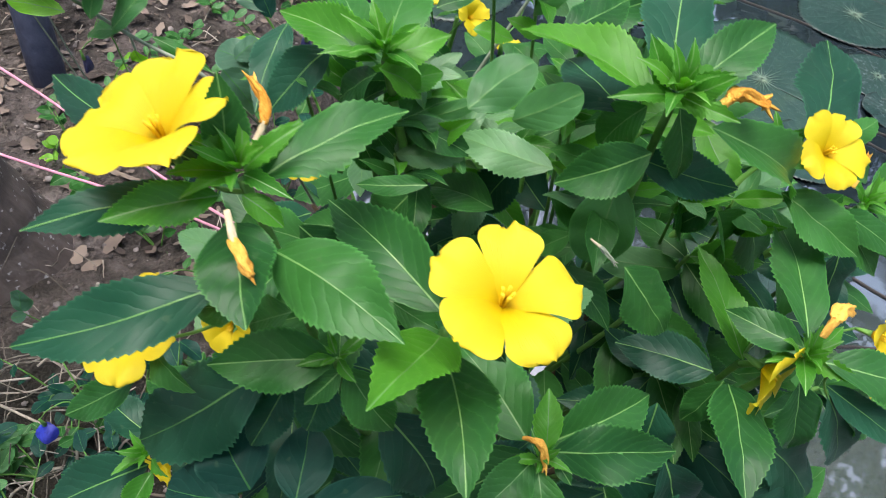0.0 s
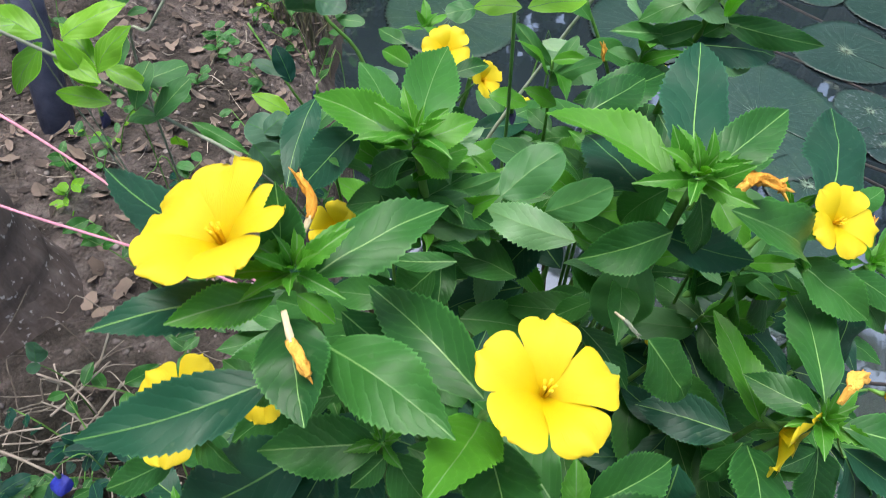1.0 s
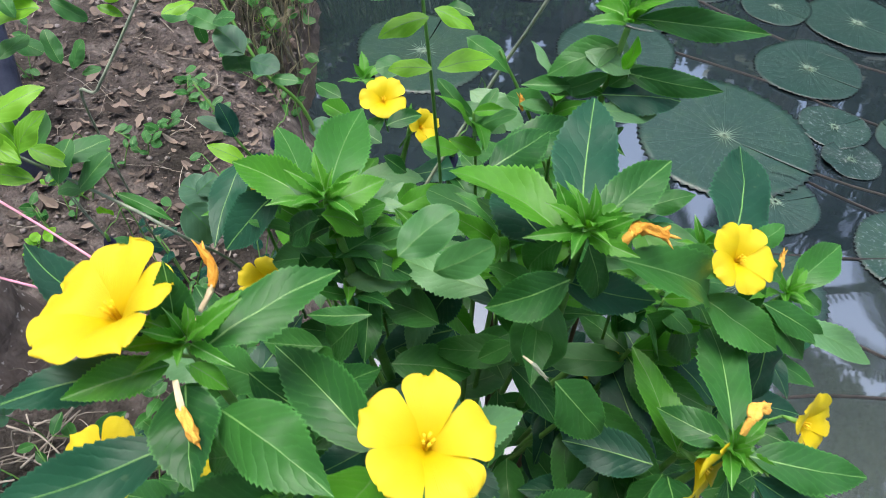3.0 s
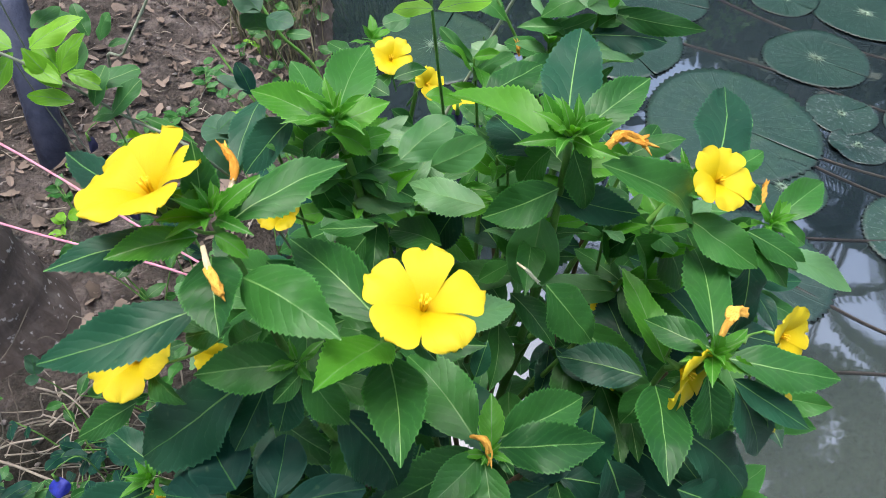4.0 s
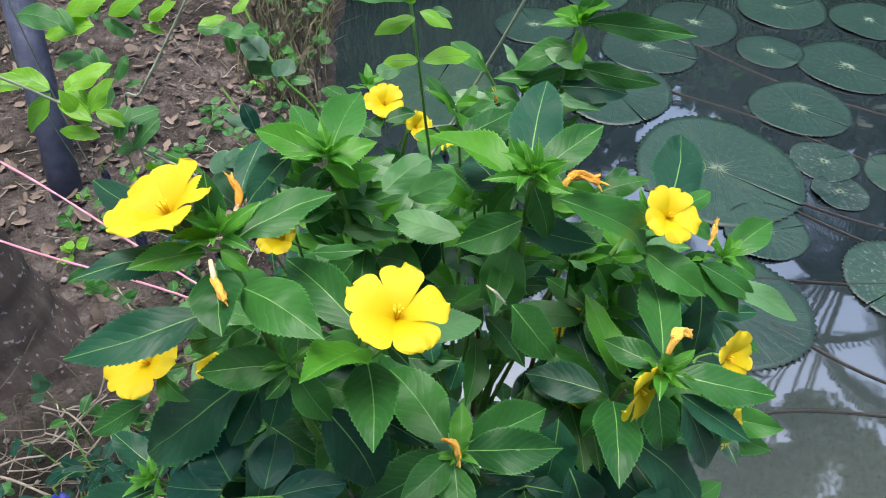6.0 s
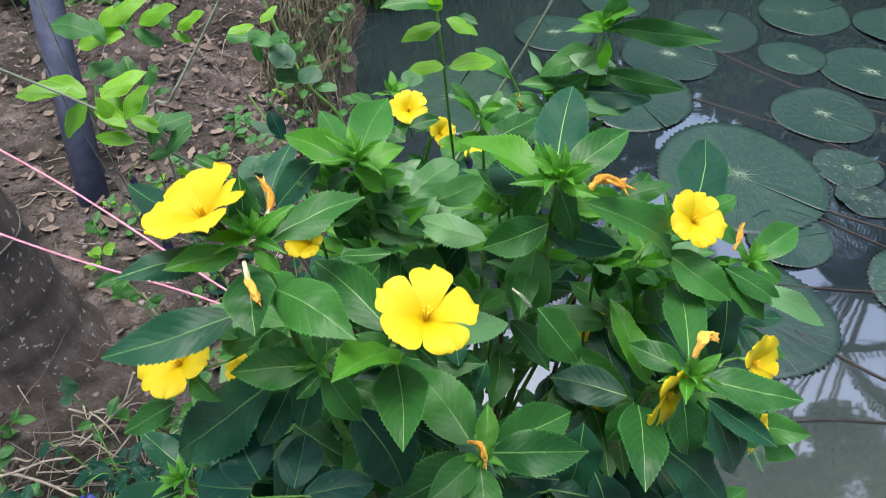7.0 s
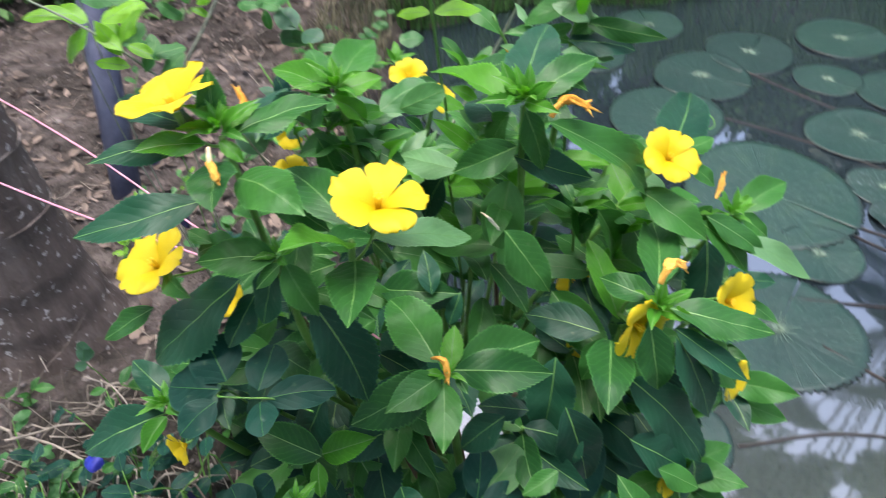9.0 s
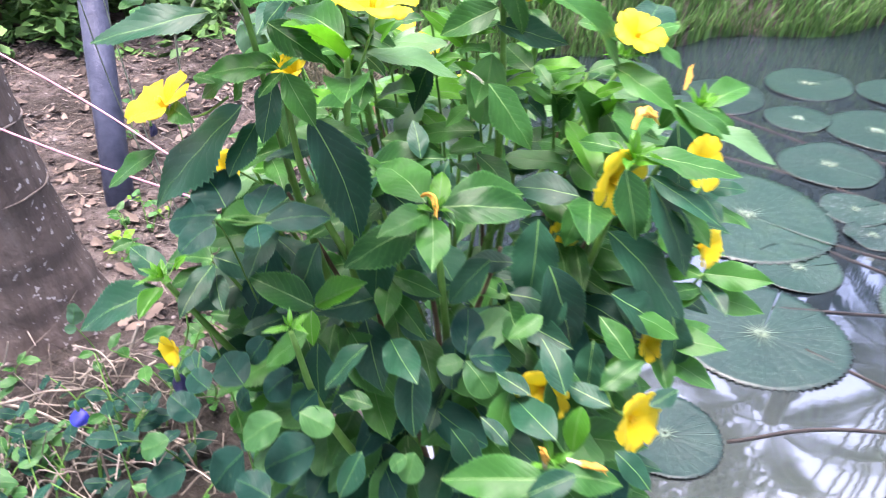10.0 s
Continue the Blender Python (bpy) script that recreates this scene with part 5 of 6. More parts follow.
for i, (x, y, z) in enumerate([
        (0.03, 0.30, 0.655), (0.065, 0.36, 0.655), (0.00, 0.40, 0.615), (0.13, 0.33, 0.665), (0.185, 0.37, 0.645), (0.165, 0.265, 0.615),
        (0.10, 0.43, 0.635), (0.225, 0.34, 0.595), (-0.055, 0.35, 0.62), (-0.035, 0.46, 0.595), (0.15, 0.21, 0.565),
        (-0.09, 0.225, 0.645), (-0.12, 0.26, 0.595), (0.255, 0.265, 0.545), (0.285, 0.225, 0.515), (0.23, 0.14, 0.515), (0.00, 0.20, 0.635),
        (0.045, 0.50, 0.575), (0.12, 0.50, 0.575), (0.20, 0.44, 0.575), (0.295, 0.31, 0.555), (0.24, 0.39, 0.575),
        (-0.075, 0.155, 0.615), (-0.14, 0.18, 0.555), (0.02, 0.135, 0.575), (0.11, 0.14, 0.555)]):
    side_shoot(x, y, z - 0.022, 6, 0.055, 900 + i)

# slim young side shoots with narrow light leaves between the large ones
rng = random.Random(47)
for place in [
        (-0.019, 0.300, 0.700), (-0.012, 0.277, 0.690), (0.007, 0.276, 0.675), (0.022, 0.300, 0.670), (0.069, 0.292, 0.690),
        (0.076, 0.305, 0.700), (0.044, 0.288, 0.665), (-0.046, 0.282, 0.710), (-0.085, 0.318, 0.690), (0.094, 0.257, 0.660),
        (0.144, 0.270, 0.650), (0.179, 0.274, 0.640), (-0.024, 0.260, 0.680), (0.057, 0.390, 0.700), (0.108, 0.374, 0.730),
        (0.138, 0.376, 0.700)]:
    b = Vector(place)
    stem(shrub, [b + Vector((0.01, 0.02, -0.16)), b + Vector((0.004, 0.006, -0.05)), b], 0.0014, 0.0010)
    for k in range(6):
        a = 2.399 * k + rng.uniform(-0.4, 0.4)
        d = Vector((math.cos(a), math.sin(a), rng.uniform(-0.15, 0.55))).normalized()
        ln = rng.uniform(0.022, 0.040)
        leaf(shrub, b - Vector((0, 0, 0.004 * k)), b + d * ln, ln * rng.uniform(0.28, 0.40), rng.choice(("bright", "soft", "bright", "dark", "pale")), rng.uniform(-45, 45), rng.uniform(0.03, 0.14))

# the shaded leaves inside and below the crown, extra shade in their dark colour
rng = random.Random(7)
inner = new_heap()
made = 0
while made < 330:
    x, y, z = rng.uniform(-0.20, 0.30), rng.uniform(0.10, 0.50), rng.uniform(0.02, 0.64)
    cx, cy = 0.05, 0.29
    q = ((x - cx) / 0.23) ** 2 + ((y - cy) / 0.19) ** 2
    if q > 1 or q < 0.08 or z > 0.62 - 0.10 * q or (y < 0.17 and z > 0.50) or (abs(x - 0.10) < 0.05 and y > 0.16 and z > 0.0 and rng.random() < 0.55):
        continue
    out = Vector(((x - cx), (y - cy) * 1.1, 0)).normalized()
    d = (out + Vector((rng.uniform(-0.8, 0.8), rng.uniform(-0.8, 0.8), rng.uniform(-0.7, 0.25)))).normalized()
    ln = rng.uniform(0.05, 0.085)
    b = Vector((x, y, z)) - d * ln * 0.5
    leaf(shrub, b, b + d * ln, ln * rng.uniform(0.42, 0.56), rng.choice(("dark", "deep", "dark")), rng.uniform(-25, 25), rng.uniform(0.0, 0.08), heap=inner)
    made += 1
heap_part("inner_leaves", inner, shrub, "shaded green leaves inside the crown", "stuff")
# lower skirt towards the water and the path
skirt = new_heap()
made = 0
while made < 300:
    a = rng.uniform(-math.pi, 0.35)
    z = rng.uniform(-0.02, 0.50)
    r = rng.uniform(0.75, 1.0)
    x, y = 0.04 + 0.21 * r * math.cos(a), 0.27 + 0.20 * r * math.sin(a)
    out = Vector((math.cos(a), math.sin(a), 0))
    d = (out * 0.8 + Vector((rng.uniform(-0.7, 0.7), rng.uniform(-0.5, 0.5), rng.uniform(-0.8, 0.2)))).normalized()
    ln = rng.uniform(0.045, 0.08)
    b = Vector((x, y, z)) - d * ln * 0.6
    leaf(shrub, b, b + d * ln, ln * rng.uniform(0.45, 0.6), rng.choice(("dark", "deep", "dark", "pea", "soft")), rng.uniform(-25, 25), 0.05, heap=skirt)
    made += 1
heap_part("skirt_leaves", skirt, shrub, "mixed green leaves low on the shrub", "stuff")


# ---- climbing and self-sown plants beside the shrub ----
vine = thing("climbing_vine", (-0.14, 0.34, 0.30), "slender vine with light green leaves arching over the bank", "vine")
stem(vine, [(-0.06, 0.33, 0.42), (-0.10, 0.32, 0.60), (-0.111, 0.258, 0.724), (-0.153, 0.274, 0.739), (-0.194, 0.264, 0.786), (-0.269, 0.260, 0.832)], 0.0010, 0.0008, TWIG)
stem(vine, [(-0.42, 0.78, 0.10), (-0.306, 0.559, 0.563), (-0.257, 0.503, 0.633), (-0.224, 0.507, 0.679), (-0.192, 0.511, 0.725), (-0.182, 0.513, 0.741)], 0.0014, 0.0012, TWIG)
leaf(vine, (-0.197, 0.271, 0.788), (-0.226, 0.284, 0.792), 0.0135, "lime")
leaf(vine, (-0.197, 0.270, 0.786), (-0.217, 0.264, 0.761), 0.0142, "lime")
leaf(vine, (-0.194, 0.269, 0.782), (-0.171, 0.258, 0.774), 0.0103, "lime")
leaf(vine, (-0.190, 0.274, 0.786), (-0.163, 0.291, 0.794), 0.0147, "lime")
leaf(vine, (-0.178, 0.272, 0.773), (-0.199, 0.292, 0.781), 0.0105, "lime")
leaf(vine, (-0.171, 0.272, 0.767), (-0.171, 0.292, 0.779), 0.0115, "soft")
leaf(vine, (-0.164, 0.272, 0.761), (-0.143, 0.291, 0.761), 0.0141, "soft")
leaf(vine, (-0.175, 0.273, 0.771), (-0.154, 0.268, 0.763), 0.0101, "lime")
leaf(vine, (-0.205, 0.270, 0.795), (-0.235, 0.260, 0.795), 0.0135, "lime")
leaf(vine, (-0.176, 0.263, 0.768), (-0.188, 0.265, 0.792), 0.0120, "lime")
leaf(vine, (-0.171, 0.260, 0.761), (-0.199, 0.266, 0.761), 0.0109, "lime")
leaf(vine, (-0.162, 0.262, 0.756), (-0.155, 0.278, 0.772), 0.0119, "soft")
leaf(vine, (-0.157, 0.268, 0.746), (-0.139, 0.279, 0.762), 0.0127, "soft")
leaf(vine, (-0.173, 0.262, 0.777), (-0.151, 0.264, 0.801), 0.0144, "lime")
leaf(vine, (-0.154, 0.269, 0.745), (-0.180, 0.285, 0.729), 0.0096, "soft")
leaf(vine, (-0.138, 0.268, 0.735), (-0.128, 0.277, 0.727), 0.0070, "soft")
leaf(vine, (-0.141, 0.271, 0.741), (-0.113, 0.265, 0.725), 0.0073, "dark")
leaf(vine, (-0.148, 0.264, 0.738), (-0.151, 0.274, 0.722), 0.0083, "lime")
leaf(vine, (-0.381, 0.613, 0.607), (-0.344, 0.596, 0.607), 0.0196, "soft")
leaf(vine, (-0.345, 0.617, 0.580), (-0.359, 0.638, 0.606), 0.0182, "soft")
leaf(vine, (-0.336, 0.617, 0.574), (-0.321, 0.631, 0.599), 0.0165, "soft")
leaf(vine, (-0.329, 0.617, 0.567), (-0.313, 0.629, 0.567), 0.0100, "soft")
shoot = thing("butterfly_pea_plant", (-0.10, 0.45, 0.20), "butterfly pea plant with rounded grey-green leaves", "vine")
stem(shoot, [(-0.05, 0.42, 0.30), (-0.075, 0.505, 0.57), (-0.115, 0.507, 0.655), (-0.150, 0.54, 0.72), (-0.17, 0.56, 0.80)], 0.002, 0.001)
stem(shoot, [(-0.05, 0.42, 0.30), (-0.12, 0.50, 0.50), (-0.15, 0.50, 0.585), (-0.18, 0.52, 0.63)], 0.0015, 0.001)
leaf(shoot, (-0.114, 0.465, 0.695), (-0.136, 0.485, 0.705), 0.0235, "grey")
leaf(shoot, (-0.109, 0.463, 0.691), (-0.086, 0.452, 0.691), 0.0204, "grey")
leaf(shoot, (-0.119, 0.465, 0.698), (-0.122, 0.481, 0.668), 0.0273, "grey")
leaf(shoot, (-0.132, 0.480, 0.709), (-0.160, 0.500, 0.709), 0.0172, "soft")
leaf(shoot, (-0.136, 0.481, 0.714), (-0.115, 0.468, 0.724), 0.0133, "soft")
leaf(shoot, (-0.093, 0.451, 0.684), (-0.072, 0.447, 0.684), 0.0107, "soft")
leaf(shoot, (-0.150, 0.492, 0.722), (-0.171, 0.476, 0.722), 0.0116, "lime")
leaf(shoot, (-0.145, 0.495, 0.723), (-0.130, 0.508, 0.733), 0.0098, "lime")
leaf(shoot, (-0.084, 0.513, 0.586), (-0.053, 0.507, 0.586), 0.0238, "grey")
leaf(shoot, (-0.134, 0.472, 0.614), (-0.170, 0.480, 0.622), 0.0120, "grey")
leaf(shoot, (-0.138, 0.468, 0.611), (-0.150, 0.482, 0.636), 0.0170, "pea")
leaf(shoot, (-0.164, 0.521, 0.693), (-0.191, 0.525, 0.693), 0.0136, "soft")
leaf(shoot, (-0.160, 0.521, 0.691), (-0.142, 0.518, 0.691), 0.0091, "soft")
leaf(shoot, (-0.162, 0.520, 0.690), (-0.159, 0.518, 0.670), 0.0102, "soft")
leaf(shoot, (-0.124, 0.328, 0.683), (-0.110, 0.335, 0.693), 0.0149, "grey")
leaf(shoot, (-0.121, 0.323, 0.677), (-0.098, 0.331, 0.677), 0.0195, "grey")
leaf(shoot, (-0.128, 0.315, 0.686), (-0.113, 0.313, 0.656), 0.0269, "grey")
leaf(shoot, (-0.114, 0.327, 0.679), (-0.138, 0.341, 0.679), 0.0222, "grey")
leaf(shoot, (-0.091, 0.320, 0.665), (-0.082, 0.338, 0.665), 0.0161, "grey")
leaf(shoot, (-0.174, 0.584, 0.476), (-0.213, 0.589, 0.496), 0.0194, "lime")
leaf(shoot, (-0.141, 0.540, 0.494), (-0.118, 0.554, 0.514), 0.0168, "soft")
back_plant = thing("weed_plant", (-0.42, 0.70, 0.10), "tall weed with light green oval leaves on the bank", "weed")
stem(back_plant, [(-0.42, 0.70, 0.10), (-0.40, 0.60, 0.45), (-0.36, 0.52, 0.75)], 0.0011, 0.0008, TWIG)
stem(back_plant, [(-0.42, 0.70, 0.10), (-0.46, 0.66, 0.45), (-0.44, 0.60, 0.72)], 0.0011, 0.0008, TWIG)
leaf(back_plant, (-0.316, 0.574, 0.668), (-0.379, 0.586, 0.648), 0.0296, "lime")
leaf(back_plant, (-0.313, 0.578, 0.672), (-0.326, 0.601, 0.692), 0.0166, "soft")
leaf(back_plant, (-0.308, 0.580, 0.671), (-0.283, 0.583, 0.651), 0.0161, "soft")
leaf(back_plant, (-0.303, 0.585, 0.675), (-0.256, 0.583, 0.695), 0.0225, "lime")
leaf(back_plant, (-0.274, 0.591, 0.660), (-0.253, 0.591, 0.650), 0.0102, "lime")
leaf(back_plant, (-0.268, 0.595, 0.664), (-0.232, 0.594, 0.684), 0.0181, "lime")
leaf(back_plant, (-0.276, 0.593, 0.665), (-0.290, 0.610, 0.685), 0.0149, "soft")
leaf(back_plant, (-0.334, 0.563, 0.665), (-0.349, 0.577, 0.685), 0.0143, "soft")
leaf(back_plant, (-0.385, 0.564, 0.685), (-0.333, 0.543, 0.685), 0.0280, "soft")
leaf(back_plant, (-0.348, 0.582, 0.673), (-0.294, 0.602, 0.693), 0.0268, "lime")
leaf(back_plant, (-0.364, 0.557, 0.626), (-0.353, 0.597, 0.626), 0.0207, "soft")
lime = thing("lime_shoot", (0.037, 0.415, 0.20), "upright young shoot with paired lime-green leaves", "shoot")
stem(lime, [(0.037, 0.415, 0.20), (0.037, 0.415, 0.56), (0.030, 0.39, 0.70), (0.022, 0.375, 0.80), (0.018, 0.365, 0.87)], 0.0015, 0.0010, RIB)
twig = rod("bare_twig", [(0.00, 0.42, 0.45), (0.009, 0.431, 0.55), (0.072, 0.455, 0.67), (0.113, 0.44, 0.77), (0.16, 0.43, 0.90)], 0.0017, 0.0013, TWIG, steps=8, lumps=0.2)
tagged(twig, "bare thin grey twig rising through the shrub", "twig")
tendril = rod("tendril", [(0.229, 0.333, 0.680), (0.242, 0.351, 0.675), (0.250, 0.350, 0.679), (0.256, 0.346, 0.678), (0.258, 0.342, 0.673), (0.254, 0.341, 0.670), (0.251, 0.344, 0.672)], 0.0007, 0.0005, RIB, steps=8, sides=5)
tagged(tendril, "pale green curled tendril", "tendril")


def pea_flower(place, size, folded=False, turn=0.0):
    """A butterfly pea flower: a broad standard petal, or a folded dark one."""
    ob = thing("butterfly_pea_flower", place, "folded dark indigo butterfly pea flower" if folded else "bright blue butterfly pea flower hanging on its stalk", "flower", "butterfly pea flowers")
    verts, faces, n = [], [], 12
    for i in range(n + 1):
        s = i / n
        w = size * (0.10 + (0.22 if folded else 0.42) * math.sin(math.pi * min(1, s * 0.85)) ** 0.8)
        for k in range(9):
            u = k / 4 - 1
            verts.append((w * u, size * 0.28 * (u * u) * (1.4 if folded else 0.7) + 0.05 * size * math.sin(s * 6 + u * 3), -size * s * (1 - 0.12 * abs(u))))
    for i in range(n):
        for k in range(8):
            p = i * 9 + k
            faces.append((p, p + 1, p + 10, p + 9))
    part("petal", mesh_of("petal", verts, faces, [INDIGO if folded else BLUE]), ob, Matrix.Rotation(radians(turn), 4, "Z") @ Matrix.Rotation(radians(-20 if folded else -50), 4, "X"))
    v, f = tube([Vector((0, 0, 0.5 * size)), Vector((0, 0, 0.2 * size)), Vector((0, 0, -0.15 * size))], 0.05 * size, 0.12 * size, 7)
    part("calyx", mesh_of("calyx", v, f, [STEM]), ob)
    foot = Vector(place) + Vector((0.03, 0.02, 0))
    rod("flower_stalk", [Vector(place) + Vector((0, 0, 0.45 * size)), Vector(place) + Vector((0.012, 0.008, 0.9 * size)), foot + Vector((0, 0, 0.3 * size)), (foot.x, foot.y, soil_z(foot.x, foot.y) - 0.01)], 0.0006, 0.0009, STEM, ob, place, 5, 5)


pea_flower((-0.411, 0.279, 0.220), 0.023, False, 15)
pea_flower((-0.346, 0.553, 0.385), 0.022, True, 40)
pea_flower((0.049, 0.497, 0.568), 0.022, True, 10)
pea_flower((-0.007, 0.357, 0.522), 0.020, True, 70)
pea_flower((-0.162, 0.679, 0.430), 0.022, True, 30)
pea_flower((-0.388, 0.599, 0.453), 0.018, True, 0)
pea_flower((-0.155, 0.10, 0.47), 0.020, True, 20)


def weed(x, y, height, leaves, size, kind, seed, label="small green weed growing on the soil"):
    """A low plant: a few thin stems with oval leaves."""
    r = random.Random(seed)
    z = soil_z(x, y) - 0.01
    ob = thing("weed", (x, y, z), label, "weed", "weeds on the bank")
    for k in range(max(1, leaves // 5)):
        a = r.uniform(0, 6.28)
        tip = Vector((x + math.cos(a) * height * 0.5, y + math.sin(a) * height * 0.5, z + height * r.uniform(0.6, 1.0)))
        mid = Vector((x, y, z)).lerp(tip, 0.5) + Vector((0, 0, height * 0.15))
        stem(ob, [(x, y, z), mid, tip], 0.0014, 0.0007)
        for j in range(5):
            b = Vector((x, y, z)).lerp(mid, j / 2.5) if j < 2 else mid.lerp(tip, (j - 2) / 2.0)
            b2 = r.uniform(0, 6.28)
            d = Vector((math.cos(b2), math.sin(b2), r.uniform(-0.2, 0.6))).normalized()
            ln = size * r.uniform(0.7, 1.3)
            leaf(ob, b, b + d * ln, ln * 0.55, kind, r.uniform(-20, 20), 0.05)


for i, (x, y, h, n, s, k) in enumerate([
        (-0.42, 0.62, 0.16, 15, 0.030, "dark"), (-0.36, 0.72, 0.15, 15, 0.030, "pea"), (-0.33, 0.58, 0.14, 15, 0.030, "dark"),
        (-0.45, 0.80, 0.12, 10, 0.028, "soft"), (-0.33, 0.95, 0.14, 10, 0.032, "soft"), (-0.27, 0.80, 0.22, 15, 0.036, "pea"),
        (-0.52, 1.05, 0.10, 10, 0.024, "soft"), (-0.60, 0.80, 0.08, 10, 0.022, "dark"), (-0.38, 1.20, 0.16, 10, 0.034, "soft"),
        (-0.31, 1.40, 0.18, 15, 0.036, "dark"), (-0.36, 1.62, 0.20, 15, 0.040, "dark"), (-0.34, 1.85, 0.22, 15, 0.040, "soft")]):
    weed(x, y, h, n, s, k, 40 + i)
for i, (x, y, h, n, s, k) in enumerate([
        (-0.46, 0.36, 0.13, 15, 0.026, "pea"), (-0.55, 0.30, 0.10, 15, 0.022, "soft"), (-0.40, 0.24, 0.12, 15, 0.026, "pea"),
        (-0.36, 0.42, 0.14, 15, 0.030, "dark"), (-0.62, 0.42, 0.08, 10, 0.022, "dark"), (-0.50, 0.18, 0.10, 15, 0.024, "soft"),
        (-0.66, 0.28, 0.10, 15, 0.022, "soft"), (-0.30, 0.30, 0.16, 15, 0.032, "pea"), (-0.72, 0.40, 0.12, 15, 0.024, "dark"),
        (-0.29, 0.16, 0.18, 15, 0.034, "pea"), (-0.26, 0.42, 0.22, 15, 0.034, "dark"), (-0.80, 1.25, 0.12, 10, 0.03, "soft"),
        (-0.83, 0.50, 0.14, 15, 0.028, "dark"), (-0.22, 0.08, 0.16, 15, 0.034, "pea"), (-0.24, 0.95, 0.16, 15, 0.034, "dark")]):
    weed(x, y, h, n, s, k, 52 + i)
for i in range(9):
    weed(-0.28 - 0.36 * ((i * 0.618) % 1), 0.04 + 0.42 * ((i * 0.381) % 1), 0.08 + 0.06 * ((i * 0.27) % 1), 15, 0.018 + 0.010 * ((i * 0.73) % 1), ("soft", "dark", "pea", "dark")[i % 4], 140 + i)
for i in range(7):
    weed(-0.27 - 0.30 * ((i * 0.618 + 0.3) % 1), 0.0 + 0.36 * ((i * 0.755) % 1), 0.10 + 0.08 * ((i * 0.27) % 1), 15, 0.022 + 0.012 * ((i * 0.73) % 1), ("dark", "pea", "pea")[i % 3], 240 + i)
for i in range(14):
    weed(-0.34 - 0.30 * ((i * 0.618) % 1), 0.72 + 1.0 * ((i * 0.381) % 1), 0.05 + 0.06 * ((i * 0.27) % 1), 10, 0.016 + 0.012 * ((i * 0.73) % 1), ("soft", "dark", "lime")[i % 3], 170 + i)
gl = thing("seedling", (-0.457, 0.408, soil_z(-0.457, 0.408)), "small seedling with pale blue-green leaves by the trunk", "seedling")
stem(gl, [(-0.457, 0.408, soil_z(-0.457, 0.408)), (-0.457, 0.408, 0.19), (-0.467, 0.398, 0.250)], 0.001, 0.0007)
leaf(gl, (-0.467, 0.398, 0.250), (-0.461, 0.408, 0.280), 0.026, "grey", 0, 0.0, (0, -1, 0.6))
leaf(gl, (-0.463, 0.397, 0.245), (-0.475, 0.389, 0.250), 0.014, "grey", 0, 0.0, (0, -1, 0.8))


# ---- litter, straw and grass ----
def joined(name, verts, faces, mat, label, category, smooth=False):
    ob = new(name, mesh_of(name, verts, faces, [mat], smooth=smooth))
    return tagged(ob, label, category, kind="stuff")


r = random.Random(3)
v, f = [], []
for k in range(5200):
    x, y = -0.30 - 1.5 * r.random() ** 1.4, r.uniform(0.05, 2.4)
    if shore_x(y) - x < 0.03:
        continue
    s = 0.0014 + 0.006 * r.random() ** 4
    c = Vector((x, y, soil_z(x, y) + s * 0.2))
    o = len(v)
    for q in range(3):
        for w in range(6):
            t = 1.047 * w + 0.5 * q
            rr = s * (0.62, 1.0, 0.62)[q] * r.uniform(0.7, 1.25)
            v.append(c + Vector((math.cos(t) * rr, math.sin(t) * rr, s * (-0.5, 0.05, 0.5)[q] * r.uniform(0.7, 1.2))))
    v.append(c + Vector((0, 0, s * 0.68)))
    for q in range(2):
        for w in range(6):
            n = (w + 1) % 6
            f.append((o + q * 6 + w, o + q * 6 + n, o + q * 6 + 6 + n, o + q * 6 + 6 + w))
    f += [(o + 12 + w, o + 12 + (w + 1) % 6, o + 18) for w in range(6)]
joined("soil_crumbs", v, f, PEBBLE, "loose crumbs and small stones on the soil", "gravel", True)
v, f = [], []
for k in range(4200):
    x, y = -0.33 - 1.4 * r.random() ** 1.2, 2.6 - 2.4 * r.random() ** 0.8
    if shore_x(y) - x < 0.05 or (x + 0.67) ** 2 + (y - 0.58) ** 2 < 0.02:
        continue
    if y < 0.56 and x > -0.75:
        continue
    ln, a = 0.008 + 0.030 * r.random() ** 2, r.uniform(0, 6.28)
    w = ln * r.uniform(0.25, 0.6)
    z = soil_z(x, y) + 0.003
    o = len(v)
    tx, ty, curl = r.uniform(-0.5, 0.5), r.uniform(-0.5, 0.5), r.uniform(-0.5, 0.9)
    for i in range(6):
        s = i / 5
        hw = w * (s + 0.08) ** 0.5 * (1.06 - s) ** 0.6 * r.uniform(0.55, 1.3)
        for q in (-1, 0, 1):
            lx, ly = (s - 0.5) * ln, q * hw
            px, py = x + lx * math.cos(a) - ly * math.sin(a), y + lx * math.sin(a) + ly * math.cos(a)
            v.append((px, py, z + curl * abs(ly) + lx * tx + ly * ty + abs(lx) * abs(curl) * 0.5 + 0.002))
    for i in range(5):
        for q in range(2):
            p = o + i * 3 + q
            f.append((p, p + 1, p + 4, p + 3))
joined("leaf_litter", v, f, LITTER, "dry brown fallen leaves scattered on the soil", "leaf litter")
v, f = [], []
